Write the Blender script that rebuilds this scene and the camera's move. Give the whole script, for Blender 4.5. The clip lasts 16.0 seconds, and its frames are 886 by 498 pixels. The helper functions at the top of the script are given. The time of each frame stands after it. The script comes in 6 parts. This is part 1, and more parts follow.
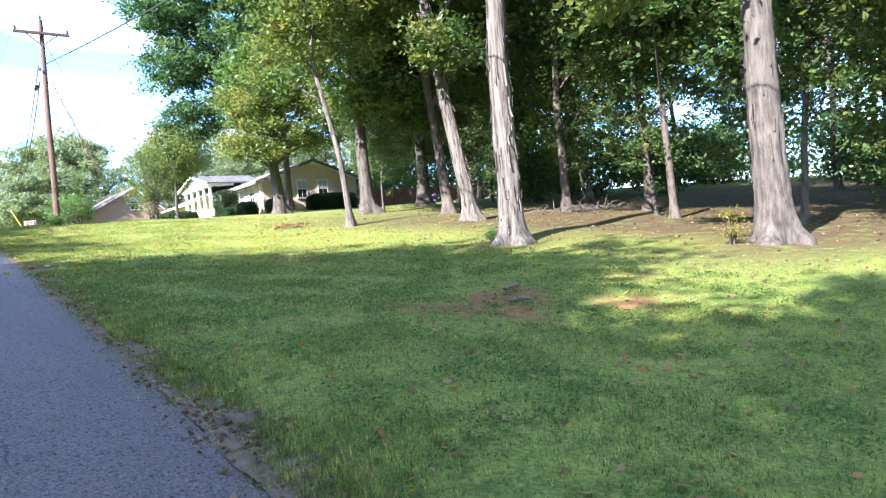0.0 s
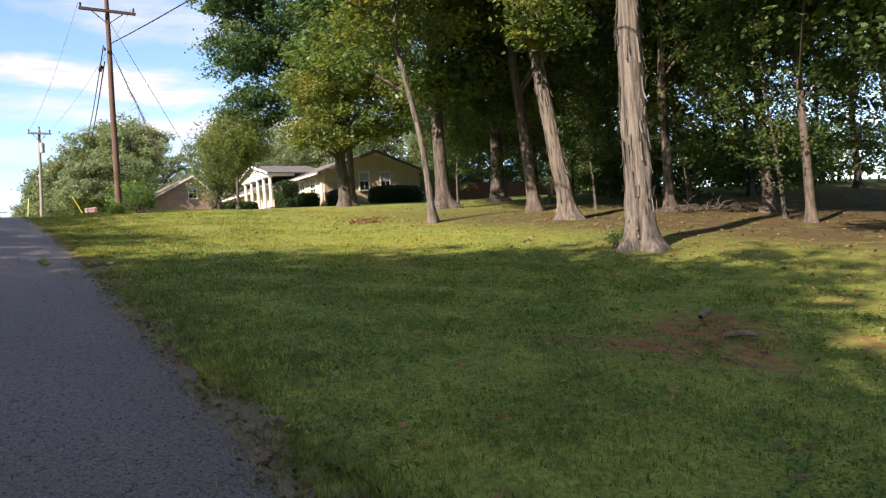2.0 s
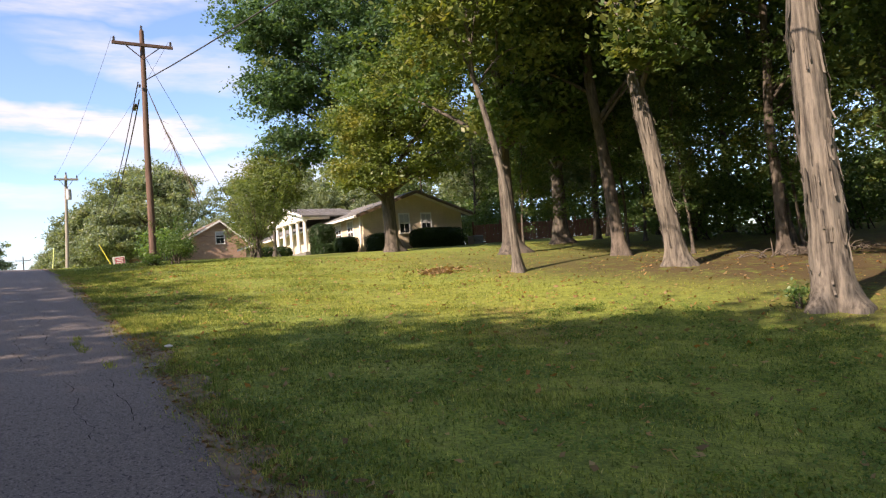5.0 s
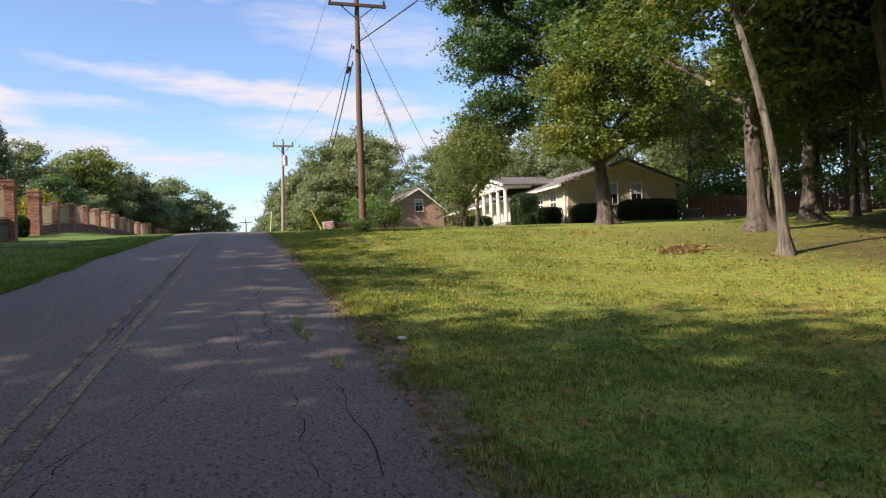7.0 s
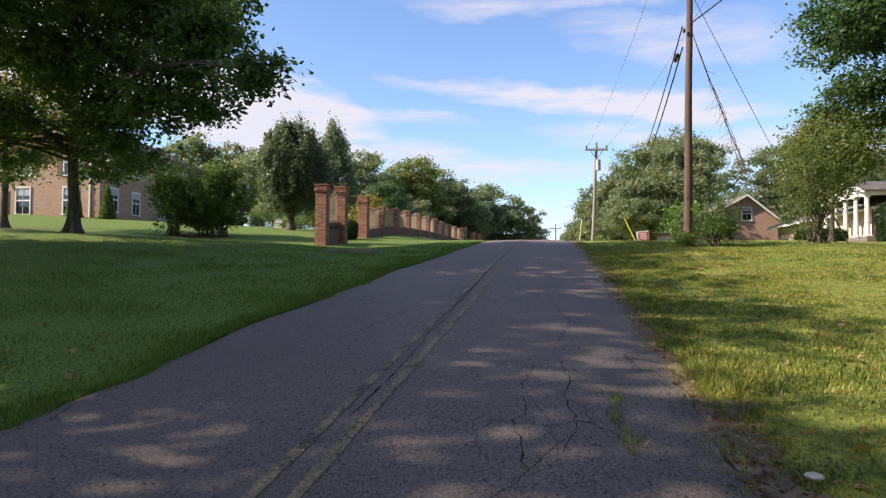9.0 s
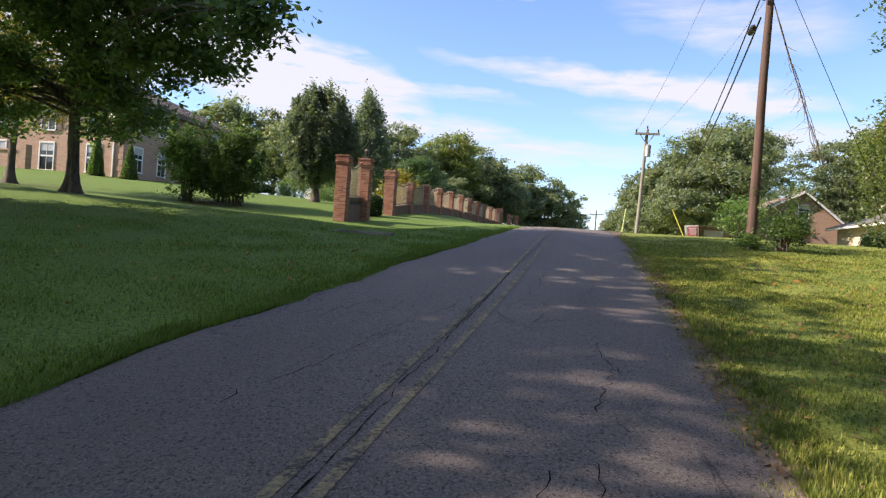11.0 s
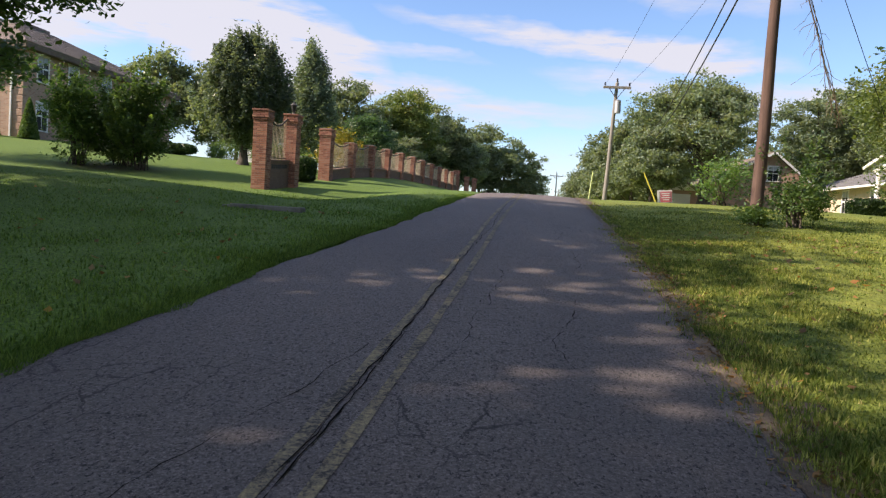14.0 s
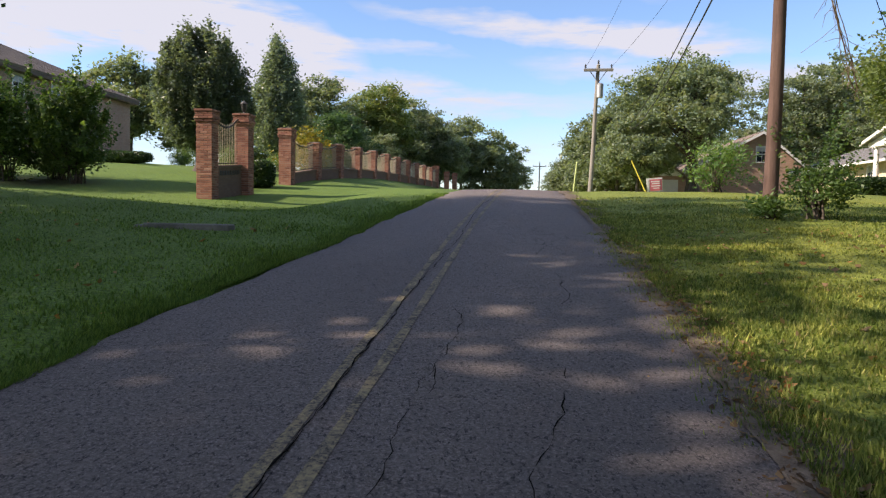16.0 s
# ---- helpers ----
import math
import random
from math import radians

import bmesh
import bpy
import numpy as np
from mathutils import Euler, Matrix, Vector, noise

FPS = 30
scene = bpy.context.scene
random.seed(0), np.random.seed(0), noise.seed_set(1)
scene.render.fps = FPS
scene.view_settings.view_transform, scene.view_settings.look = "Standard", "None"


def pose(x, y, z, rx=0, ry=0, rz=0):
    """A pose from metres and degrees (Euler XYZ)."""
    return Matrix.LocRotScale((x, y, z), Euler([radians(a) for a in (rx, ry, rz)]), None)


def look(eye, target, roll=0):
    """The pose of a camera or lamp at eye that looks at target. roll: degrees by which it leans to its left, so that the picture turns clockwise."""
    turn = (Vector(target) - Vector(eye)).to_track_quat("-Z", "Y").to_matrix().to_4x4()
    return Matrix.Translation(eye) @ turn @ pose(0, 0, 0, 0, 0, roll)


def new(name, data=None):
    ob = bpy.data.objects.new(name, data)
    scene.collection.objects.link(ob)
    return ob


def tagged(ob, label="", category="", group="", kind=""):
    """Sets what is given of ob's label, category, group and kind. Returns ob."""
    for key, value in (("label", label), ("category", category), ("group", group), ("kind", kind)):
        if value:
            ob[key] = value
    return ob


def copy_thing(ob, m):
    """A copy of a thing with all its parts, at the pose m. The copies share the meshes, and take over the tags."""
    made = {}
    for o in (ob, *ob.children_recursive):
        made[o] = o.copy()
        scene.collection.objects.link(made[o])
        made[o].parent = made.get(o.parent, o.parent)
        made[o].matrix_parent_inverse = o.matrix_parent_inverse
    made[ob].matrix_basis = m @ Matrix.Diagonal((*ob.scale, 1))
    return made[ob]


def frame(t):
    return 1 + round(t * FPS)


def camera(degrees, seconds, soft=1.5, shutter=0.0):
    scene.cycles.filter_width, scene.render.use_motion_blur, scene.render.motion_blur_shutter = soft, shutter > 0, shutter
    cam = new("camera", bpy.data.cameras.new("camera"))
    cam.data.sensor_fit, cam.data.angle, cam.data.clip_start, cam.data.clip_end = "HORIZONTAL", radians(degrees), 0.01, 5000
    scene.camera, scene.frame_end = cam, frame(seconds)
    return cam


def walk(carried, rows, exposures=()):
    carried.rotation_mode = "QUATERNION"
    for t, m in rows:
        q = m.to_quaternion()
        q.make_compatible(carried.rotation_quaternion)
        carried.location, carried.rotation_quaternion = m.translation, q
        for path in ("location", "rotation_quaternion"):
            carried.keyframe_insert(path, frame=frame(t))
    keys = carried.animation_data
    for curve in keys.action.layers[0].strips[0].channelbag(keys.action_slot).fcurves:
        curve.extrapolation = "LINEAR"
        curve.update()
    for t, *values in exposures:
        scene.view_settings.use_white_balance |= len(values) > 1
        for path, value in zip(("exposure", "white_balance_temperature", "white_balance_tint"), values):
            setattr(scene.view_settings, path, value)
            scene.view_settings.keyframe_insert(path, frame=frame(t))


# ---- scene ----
cam = camera(64.8, 16.0, 1.25)
PATH = [
    (0, (-0.191, 0.302, 0.981), (1.041, 1.877, 0.964), -5.6),
    (0.5, (-0.077, 1.043, 1.095), (1.176, 2.601, 1.118), -9.1),
    (1, (-0.023, 1.688, 1.165), (1.246, 3.233, 1.117), -6.3),
    (1.5, (-0.007, 2.444, 1.256), (1.106, 4.106, 1.292), -7.2),
    (2, (0.183, 3.218, 1.262), (1.309, 4.872, 1.242), -4.1),
    (2.5, (0.133, 3.904, 1.393), (1.146, 5.628, 1.447), -7.2),
    (3, (0.255, 4.51, 1.437), (1.397, 6.149, 1.539), -7.9),
    (3.2, (0.239, 4.862, 1.492), (1.379, 6.502, 1.589), -7.2),
    (5.3, (0.35, 7.378, 1.855), (1.439, 9.052, 1.954), -4.7),
    (5.5, (0.345, 7.664, 1.876), (1.434, 9.337, 1.984), -4.5),
    (6, (0.391, 8.375, 1.912), (1.421, 10.089, 1.956), -5.3),
    (6.5, (0.389, 8.974, 1.957), (1.193, 10.803, 2.043), -0.9),
    (7, (0.482, 9.583, 2.048), (1.09, 11.487, 2.095), -2.6),
    (7.1, (0.496, 9.753, 2.068), (1.09, 11.661, 2.119), -1.4),
    (7.5, (0.576, 10.36, 2.224), (0.794, 12.346, 2.311), 1.8),
    (8, (0.663, 11.055, 2.29), (0.698, 13.053, 2.384), -0.3),
    (8.5, (0.639, 11.78, 2.398), (0.379, 13.761, 2.477), 0.5),
    (9, (0.662, 12.456, 2.425), (0.412, 14.439, 2.505), 0.4),
    (9.2, (0.61, 12.7, 2.442), (0.341, 14.681, 2.504), 1.4),
    (11.3, (0.704, 15.464, 2.854), (0.352, 17.432, 2.846), 3.9),
    (11.5, (0.666, 15.681, 2.887), (0.324, 17.65, 2.831), 0.7),
    (12, (0.566, 16.371, 2.934), (0.031, 18.295, 2.82), -0.8),
    (12.5, (0.604, 17.177, 3.01), (0.065, 19.097, 2.867), -1.9),
    (13, (0.646, 18.048, 3.062), (0.229, 20.002, 2.963), 2.3),
    (13.5, (0.625, 18.794, 3.139), (0.238, 20.754, 3.032), 2.2),
    (14, (0.61, 19.432, 3.238), (0.377, 21.416, 3.146), 3.6),
    (14.5, (0.658, 19.992, 3.346), (0.286, 21.951, 3.195), 4.0),
    (15, (0.665, 20.761, 3.406), (0.332, 22.727, 3.248), 2.9),
    (15.5, (0.802, 21.388, 3.446), (0.415, 23.344, 3.295), 1.9),
    (16, (0.778, 21.903, 3.513), (0.582, 23.89, 3.407), 0.9),
]
EXPOSURES = (
    (0.0, 2.45, 5400, 20), (0.5, 1.80, 5850, 19), (1.0, 1.52, 6300, 20), (1.5, 1.32, 6600, 21), (2.2, 1.20, 6850, 22), (3.2, 1.20, 6900, 22), (5.5, 1.15, 7200, 24),
    (6.5, 1.02, 6950, 22), (7.2, 0.89, 6850, 22), (9.0, 0.89, 6700, 21), (12.0, 1.05, 6650, 20), (13.0, 1.0, 6700, 20), (14.5, 0.78, 6700, 20), (16.0, 0.79, 6700, 20),
)
walk(cam, [(t, look(eye, target, roll)) for t, eye, target, roll in PATH], EXPOSURES)

# ---------------------------------------------------------------- world, sun
SUN_AZ = Vector((-0.965, -0.26, 0)).normalized()
SUN_EL = radians(34)
sun_way = Vector((SUN_AZ.x * math.cos(SUN_EL), SUN_AZ.y * math.cos(SUN_EL), math.sin(SUN_EL)))

world = bpy.data.worlds.new("sky_world")
scene.world = world
world.use_nodes = True
wn, wl = world.node_tree.nodes, world.node_tree.links
wn.clear()
w_out = wn.new("ShaderNodeOutputWorld")
w_bg = wn.new("ShaderNodeBackground")
w_sky = wn.new("ShaderNodeTexSky")
w_sky.sky_type = "NISHITA"
w_sky.sun_disc = False
w_sky.sun_elevation = SUN_EL
w_sky.sun_rotation = math.atan2(SUN_AZ.x, SUN_AZ.y)
w_sky.air_density, w_sky.dust_density, w_sky.ozone_density = 1.0, 0.3, 2.6
w_bg.inputs["Strength"].default_value = 0.15
# deep clean blue with long cirrus streaks; added broken cloud higher up and behind


def sky_math(op, a, b=None, c=None):
    q = wn.new("ShaderNodeMath"); q.operation = op
    for socket, v in zip(q.inputs, (a, b, c)):
        if v is None:
            continue
        if isinstance(v, (int, float)):
            socket.default_value = v
        else:
            wl.new(v, socket)
    return q.outputs[0]


def sky_noise(scale, detail, rough, stretch, turn=0.0):
    mp, no = wn.new("ShaderNodeMapping"), wn.new("ShaderNodeTexNoise")
    mp.inputs["Scale"].default_value, mp.inputs["Rotation"].default_value = stretch, (0, radians(turn), 0)
    no.inputs["Scale"].default_value, no.inputs["Detail"].default_value, no.inputs["Roughness"].default_value = scale, detail, rough
    wl.new(w_co.outputs["Generated"], mp.inputs[0]); wl.new(mp.outputs[0], no.inputs["Vector"])
    return no.outputs["Fac"]


w_co = wn.new("ShaderNodeTexCoord")
w_sep = wn.new("ShaderNodeSeparateXYZ")
wl.new(w_co.outputs["Generated"], w_sep.inputs[0])
sky_az = sky_math("ARCTAN2", w_sep.outputs["X"], w_sep.outputs["Y"])
sky_el = sky_math("ARCSINE", w_sep.outputs["Z"])
warp = sky_math("MULTIPLY_ADD", sky_noise(7.0, 4, 0.55, (1, 1, 2.2)), 0.075, -0.0375)
sky_el2 = sky_math("ADD", sky_el, warp)
streaky = sky_noise(9.0, 6, 0.62, (1.0, 1.0, 6.5), 7)
total = None
# azimuth, elevation, half length, half width (degrees), slope, strength
for a0, e0, hl, hw, slope, amount in ((3.5, 14.2, 17.5, 1.35, -7.5, 1.0), (11.0, 13.4, 9.0, 1.5, -7.0, 0.8), (-6.0, 9.2, 15.0, 1.5, -5.0, 0.85), (-11.0, 12.7, 8.0, 0.8, -4.0, 0.6),
                                      (-25.0, 13.6, 14.0, 4.6, -14.0, 2.6), (-42.0, 16.0, 16.0, 6.0, -5.0, 2.4), (-3.0, 21.6, 9.0, 0.9, 0.0, 0.5), (11.0, 18.6, 10.0, 2.2, -8.0, 0.6),
                                      (10.0, 23.8, 11.0, 2.6, 4.0, 0.8), (9.0, 11.0, 10.0, 1.4, -6.0, 0.7), (22.0, 9.0, 14.0, 2.5, -4.0, 0.7), (-10.0, 4.0, 40.0, 3.0, 0.0, 0.4)):
    cs, sn = math.cos(radians(slope)), math.sin(radians(slope))
    du, dv = sky_math("SUBTRACT", sky_az, radians(a0)), sky_math("SUBTRACT", sky_el2, radians(e0))
    u = sky_math("MULTIPLY_ADD", du, cs / radians(hl), sky_math("MULTIPLY", dv, sn / radians(hl)))
    v = sky_math("MULTIPLY_ADD", dv, cs / radians(hw), sky_math("MULTIPLY", du, -sn / radians(hw)))
    rr = sky_math("MULTIPLY_ADD", u, u, sky_math("MULTIPLY", v, v))
    one = sky_math("MULTIPLY", sky_math("MAXIMUM", sky_math("SUBTRACT", 1.0, rr), 0.0), amount)
    total = one if total is None else sky_math("ADD", total, one)
density = sky_math("MULTIPLY", total, sky_math("MULTIPLY_ADD", streaky, 3.4, -0.9))
# broken cloud over the unseen rest of the dome, added to brighten shade
broken = sky_math("MULTIPLY_ADD", sky_noise(2.6, 6, 0.6, (1, 1, 1.6)), 5.0, -2.2)
high = sky_math("SMOOTH_MIN", sky_math("MAXIMUM", sky_math("MULTIPLY_ADD", sky_el, 4.0, -1.75), sky_math("MULTIPLY_ADD", w_sep.outputs["Y"], -2.0, 0.0)), 1.0, 0.1)
rest = sky_math("MULTIPLY", sky_math("MAXIMUM", broken, 0.0), sky_math("MAXIMUM", high, 0.0))
cover = wn.new("ShaderNodeClamp")
wl.new(sky_math("MAXIMUM", density, rest), cover.inputs["Value"])
cover.inputs["Max"].default_value = 0.92
w_tint = wn.new("ShaderNodeMix"); w_tint.data_type, w_tint.blend_type = "RGBA", "MULTIPLY"
w_tint.inputs["Factor"].default_value, w_tint.inputs["B"].default_value = 1.0, (0.71, 0.80, 0.87, 1)
wl.new(w_sky.outputs[0], w_tint.inputs["A"])
w_mix = wn.new("ShaderNodeMix"); w_mix.data_type = "RGBA"
w_mix.inputs["B"].default_value = (2.95, 3.08, 3.3, 1)
wl.new(cover.outputs[0], w_mix.inputs["Factor"])
wl.new(w_tint.outputs["Result"], w_mix.inputs["A"])
wl.new(w_mix.outputs["Result"], w_bg.inputs[0])
wl.new(w_bg.outputs[0], w_out.inputs[0])

sun_data = bpy.data.lights.new("sun", "SUN")
sun_data.energy, sun_data.angle, sun_data.color = 5.0, radians(0.6), (1.0, 0.89, 0.72)
sun_ob = new("sun", sun_data)
sun_ob.matrix_world = look(sun_way * 80, (0, 0, 0))


# ---------------------------------------------------------------- materials
def material(name):
    m = bpy.data.materials.new(name)
    m.use_nodes = True
    n, l = m.node_tree.nodes, m.node_tree.links
    return m, n, l, n["Principled BSDF"]


def noise_node(n, l, scale, detail=4, rough=0.55, stretch=(1, 1, 1), space="Object"):
    co, mp, no = n.new("ShaderNodeTexCoord"), n.new("ShaderNodeMapping"), n.new("ShaderNodeTexNoise")
    mp.inputs["Scale"].default_value = stretch
    l.new(co.outputs[space], mp.inputs[0]); l.new(mp.outputs[0], no.inputs["Vector"])
    no.inputs["Scale"].default_value, no.inputs["Detail"].default_value, no.inputs["Roughness"].default_value = scale, detail, rough
    return no


def ramp(n, l, source, *stops):
    r = n.new("ShaderNodeValToRGB")
    while len(r.color_ramp.elements) < len(stops):
        r.color_ramp.elements.new(0.5)
    for e, (p, c) in zip(r.color_ramp.elements, stops):
        e.position, e.color = p, (*c, 1) if len(c) == 3 else c
    l.new(source, r.inputs[0])
    return r


def blend(n, l, fac, a, b, mode="MIX"):
    x = n.new("ShaderNodeMix")
    x.data_type, x.blend_type = "RGBA", mode
    for socket, v in ((x.inputs["Factor"], fac), (x.inputs["A"], a), (x.inputs["B"], b)):
        if isinstance(v, (int, float)):
            socket.default_value = v
        elif isinstance(v, tuple):
            socket.default_value = (*v, 1)
        else:
            l.new(v, socket)
    return x.outputs["Result"]


def bump(n, l, bsdf, height, strength=0.4, dist=0.01):
    b = n.new("ShaderNodeBump")
    b.inputs["Strength"].default_value, b.inputs["Distance"].default_value = strength, dist
    l.new(height, b.inputs["Height"]); l.new(b.outputs[0], bsdf.inputs["Normal"])


def plain(name, c1, c2, scale=6, rough=0.8, relief=0.2, dist=0.005, metal=0.0, stretch=(1, 1, 1)):
    """A painted, wooden or stony surface with grain at two scales."""
    m, n, l, b = material(name)
    big, fine = noise_node(n, l, scale, 3, stretch=stretch), noise_node(n, l, scale * 9, 5, stretch=stretch)
    col = blend(n, l, ramp(n, l, big.outputs[0], (0.35, (0, 0, 0)), (0.68, (1, 1, 1))).outputs[0], c1, c2)
    col = blend(n, l, 0.35, col, ramp(n, l, fine.outputs[0], (0.3, tuple(0.6 * c for c in c1)), (0.7, c2)).outputs[0])
    l.new(col, b.inputs["Base Color"])
    b.inputs["Roughness"].default_value, b.inputs["Metallic"].default_value = rough, metal
    bump(n, l, b, fine.outputs[0], relief, dist)
    return m


def leaf_material(name, dark, light, warm=None, warm_share=0.1, gloss=0.45):
    """Leaves: each its own tone, letting some light through."""
    m, n, l, b = material(name)
    geo, ob = n.new("ShaderNodeNewGeometry"), n.new("ShaderNodeObjectInfo")
    col = ramp(n, l, geo.outputs["Random Per Island"], (0.0, dark), (0.85, light)).outputs[0]
    big = noise_node(n, l, 0.35, 2)
    col = blend(n, l, ramp(n, l, big.outputs[0], (0.4, (0, 0, 0)), (0.65, (0.45, 0.45, 0.45))).outputs[0], col, light)
    if warm:
        big2 = noise_node(n, l, 0.6, 3)
        pick = ramp(n, l, big2.outputs[0], (0.62 - warm_share, (0, 0, 0)), (0.75 - warm_share, (0.8, 0.8, 0.8)))
        col = blend(n, l, pick.outputs[0], col, warm)
    hue = n.new("ShaderNodeHueSaturation")
    val = n.new("ShaderNodeMapRange")
    val.inputs["To Min"].default_value, val.inputs["To Max"].default_value = 0.8, 1.2
    l.new(ob.outputs["Random"], val.inputs[0]); l.new(val.outputs[0], hue.inputs["Value"])
    l.new(col, hue.inputs["Color"])
    l.new(hue.outputs[0], b.inputs["Base Color"])
    b.inputs["Roughness"].default_value = gloss
    tr, add = n.new("ShaderNodeBsdfTranslucent"), n.new("ShaderNodeMixShader")
    l.new(blend(n, l, 1.0, hue.outputs[0], (1.25, 1.2, 0.5), "MULTIPLY"), tr.inputs[0])
    add.inputs[0].default_value = 0.48
    l.new(b.outputs[0], add.inputs[1]); l.new(tr.outputs[0], add.inputs[2])
    l.new(add.outputs[0], n["Material Output"].inputs[0])
    return m


def bark_material(name, dark, light, scale=6.0, stretch=(1, 1, 0.16), depth=0.03):
    m, n, l, b = material(name)
    ridge = noise_node(n, l, scale, 6, 0.65, stretch)
    blot = noise_node(n, l, 1.3, 4)
    col = ramp(n, l, ridge.outputs[0], (0.36, dark), (0.62, light)).outputs[0]
    col = blend(n, l, ramp(n, l, blot.outputs[0], (0.45, (0, 0, 0)), (0.7, (0.5, 0.5, 0.5))).outputs[0], col, tuple(0.55 * c + 0.02 for c in light))
    l.new(col, b.inputs["Base Color"])
    b.inputs["Roughness"].default_value = 0.95
    bump(n, l, b, ridge.outputs[0], 0.9, depth)
    return m


BARK_PALE = bark_material("bark_pale_hickory", (0.034, 0.029, 0.025), (0.185, 0.160, 0.132), 11, (1, 1, 0.09), 0.07)
BARK_GREY = bark_material("bark_grey_oak", (0.030, 0.025, 0.021), (0.12, 0.101, 0.082), 8, (1, 1, 0.2), 0.05)
BARK_DARK = bark_material("bark_dark", (0.035, 0.028, 0.022), (0.13, 0.105, 0.085), 9, (1, 1, 0.25), 0.03)
LEAF_OAK = leaf_material("leaves_blue_green_oak", (0.027, 0.07, 0.038), (0.085, 0.155, 0.078), (0.13, 0.14, 0.05), 0.03)
LEAF_WARM = leaf_material("leaves_turning_green", (0.058, 0.108, 0.034), (0.18, 0.235, 0.07), (0.26, 0.25, 0.07), 0.07)
LEAF_WOOD = leaf_material("leaves_woodland", (0.034, 0.078, 0.03), (0.105, 0.175, 0.058), (0.19, 0.20, 0.05), 0.08)
# base colour lightened and blued for the sky mirrored in glossy leaves
LEAF_PEAR_SHEEN = leaf_material("leaves_glossy_pear_sheen", (0.08, 0.122, 0.098), (0.18, 0.235, 0.175), None, 0, 0.35)
LEAF_DARK = leaf_material("leaves_dark_oak", (0.034, 0.075, 0.04), (0.105, 0.175, 0.07), (0.13, 0.19, 0.04), 0.08, 0.4)
LEAF_SHRUB = leaf_material("leaves_shrub", (0.054, 0.122, 0.044), (0.155, 0.25, 0.08), (0.13, 0.17, 0.04), 0.06)
LEAF_LIGHT = leaf_material("leaves_light_green", (0.08, 0.135, 0.045), (0.21, 0.275, 0.10), (0.26, 0.25, 0.10), 0.08)
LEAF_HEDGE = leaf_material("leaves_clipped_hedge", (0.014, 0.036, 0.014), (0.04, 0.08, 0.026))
# distance haze is put into the leaves' pale, greyed colour
LEAF_FAR_HAZE = leaf_material("leaves_far_trees_haze", (0.10, 0.15, 0.11), (0.23, 0.29, 0.19), (0.25, 0.27, 0.14), 0.08)
LEAF_YELLOW = leaf_material("leaves_yellowing", (0.10, 0.12, 0.02), (0.28, 0.24, 0.05), (0.34, 0.22, 0.04), 0.12)


def ground_material():
    m, n, l, b = material("lawn_soil")
    big, mid, fine = noise_node(n, l, 0.16, 4), noise_node(n, l, 1.1, 5), noise_node(n, l, 26, 5, 0.7)
    col = ramp(n, l, mid.outputs[0], (0.3, (0.075, 0.135, 0.018)), (0.55, (0.15, 0.205, 0.028)), (0.75, (0.26, 0.265, 0.055))).outputs[0]
    col = blend(n, l, ramp(n, l, big.outputs[0], (0.42, (0, 0, 0)), (0.66, (0.55, 0.55, 0.55))).outputs[0], col, (0.26, 0.26, 0.042))
    col = blend(n, l, 0.5, col, ramp(n, l, fine.outputs[0], (0.36, (0.022, 0.036, 0.006)), (0.64, (0.29, 0.33, 0.06))).outputs[0])
    tuft = noise_node(n, l, 4.5, 5, 0.7)
    col = blend(n, l, 0.75, col, ramp(n, l, tuft.outputs[0], (0.36, (0.55, 0.6, 0.5)), (0.5, (1.1, 1.1, 1.1)), (0.66, (1.35, 1.32, 1.2))).outputs[0], "MULTIPLY")
    # lawn across the road: a lusher green with its shade put into the colour
    lush_shade = n.new("ShaderNodeAttribute"); lush_shade.attribute_name = "lush_shade"
    col = blend(n, l, lush_shade.outputs["Color"], col, ramp(n, l, fine.outputs[0], (0.36, (0.026, 0.066, 0.009)), (0.64, (0.15, 0.255, 0.036))).outputs[0])
    dirt = n.new("ShaderNodeAttribute"); dirt.attribute_name = "bare"
    frag = blend(n, l, 1.0, dirt.outputs["Color"], ramp(n, l, noise_node(n, l, 4, 6, 0.7).outputs[0], (0.40, (0, 0, 0)), (0.54, (1, 1, 1))).outputs[0], "MULTIPLY")
    soil = ramp(n, l, noise_node(n, l, 9, 5).outputs[0], (0.3, (0.15, 0.058, 0.025)), (0.7, (0.33, 0.14, 0.065))).outputs[0]
    col = blend(n, l, frag, col, soil)
    # leaf litter, made browner and darker to stand for shade under the crowns
    lit = n.new("ShaderNodeAttribute"); lit.attribute_name = "litter"
    litter_shade = blend(n, l, 1.0, lit.outputs["Color"], ramp(n, l, noise_node(n, l, 2.2, 6, 0.7).outputs[0], (0.33, (0.05, 0.05, 0.05)), (0.48, (1, 1, 1))).outputs[0], "MULTIPLY")
    brown = ramp(n, l, noise_node(n, l, 18, 6, 0.75).outputs[0], (0.3, (0.024, 0.013, 0.008)), (0.6, (0.085, 0.043, 0.024)), (0.8, (0.19, 0.11, 0.06))).outputs[0]
    col = blend(n, l, litter_shade, col, brown)
    l.new(col, b.inputs["Base Color"])
    b.inputs["Roughness"].default_value = 0.95; b.inputs["Specular IOR Level"].default_value = 0.35
    bump(n, l, b, fine.outputs[0], 0.8, 0.03)
    return m


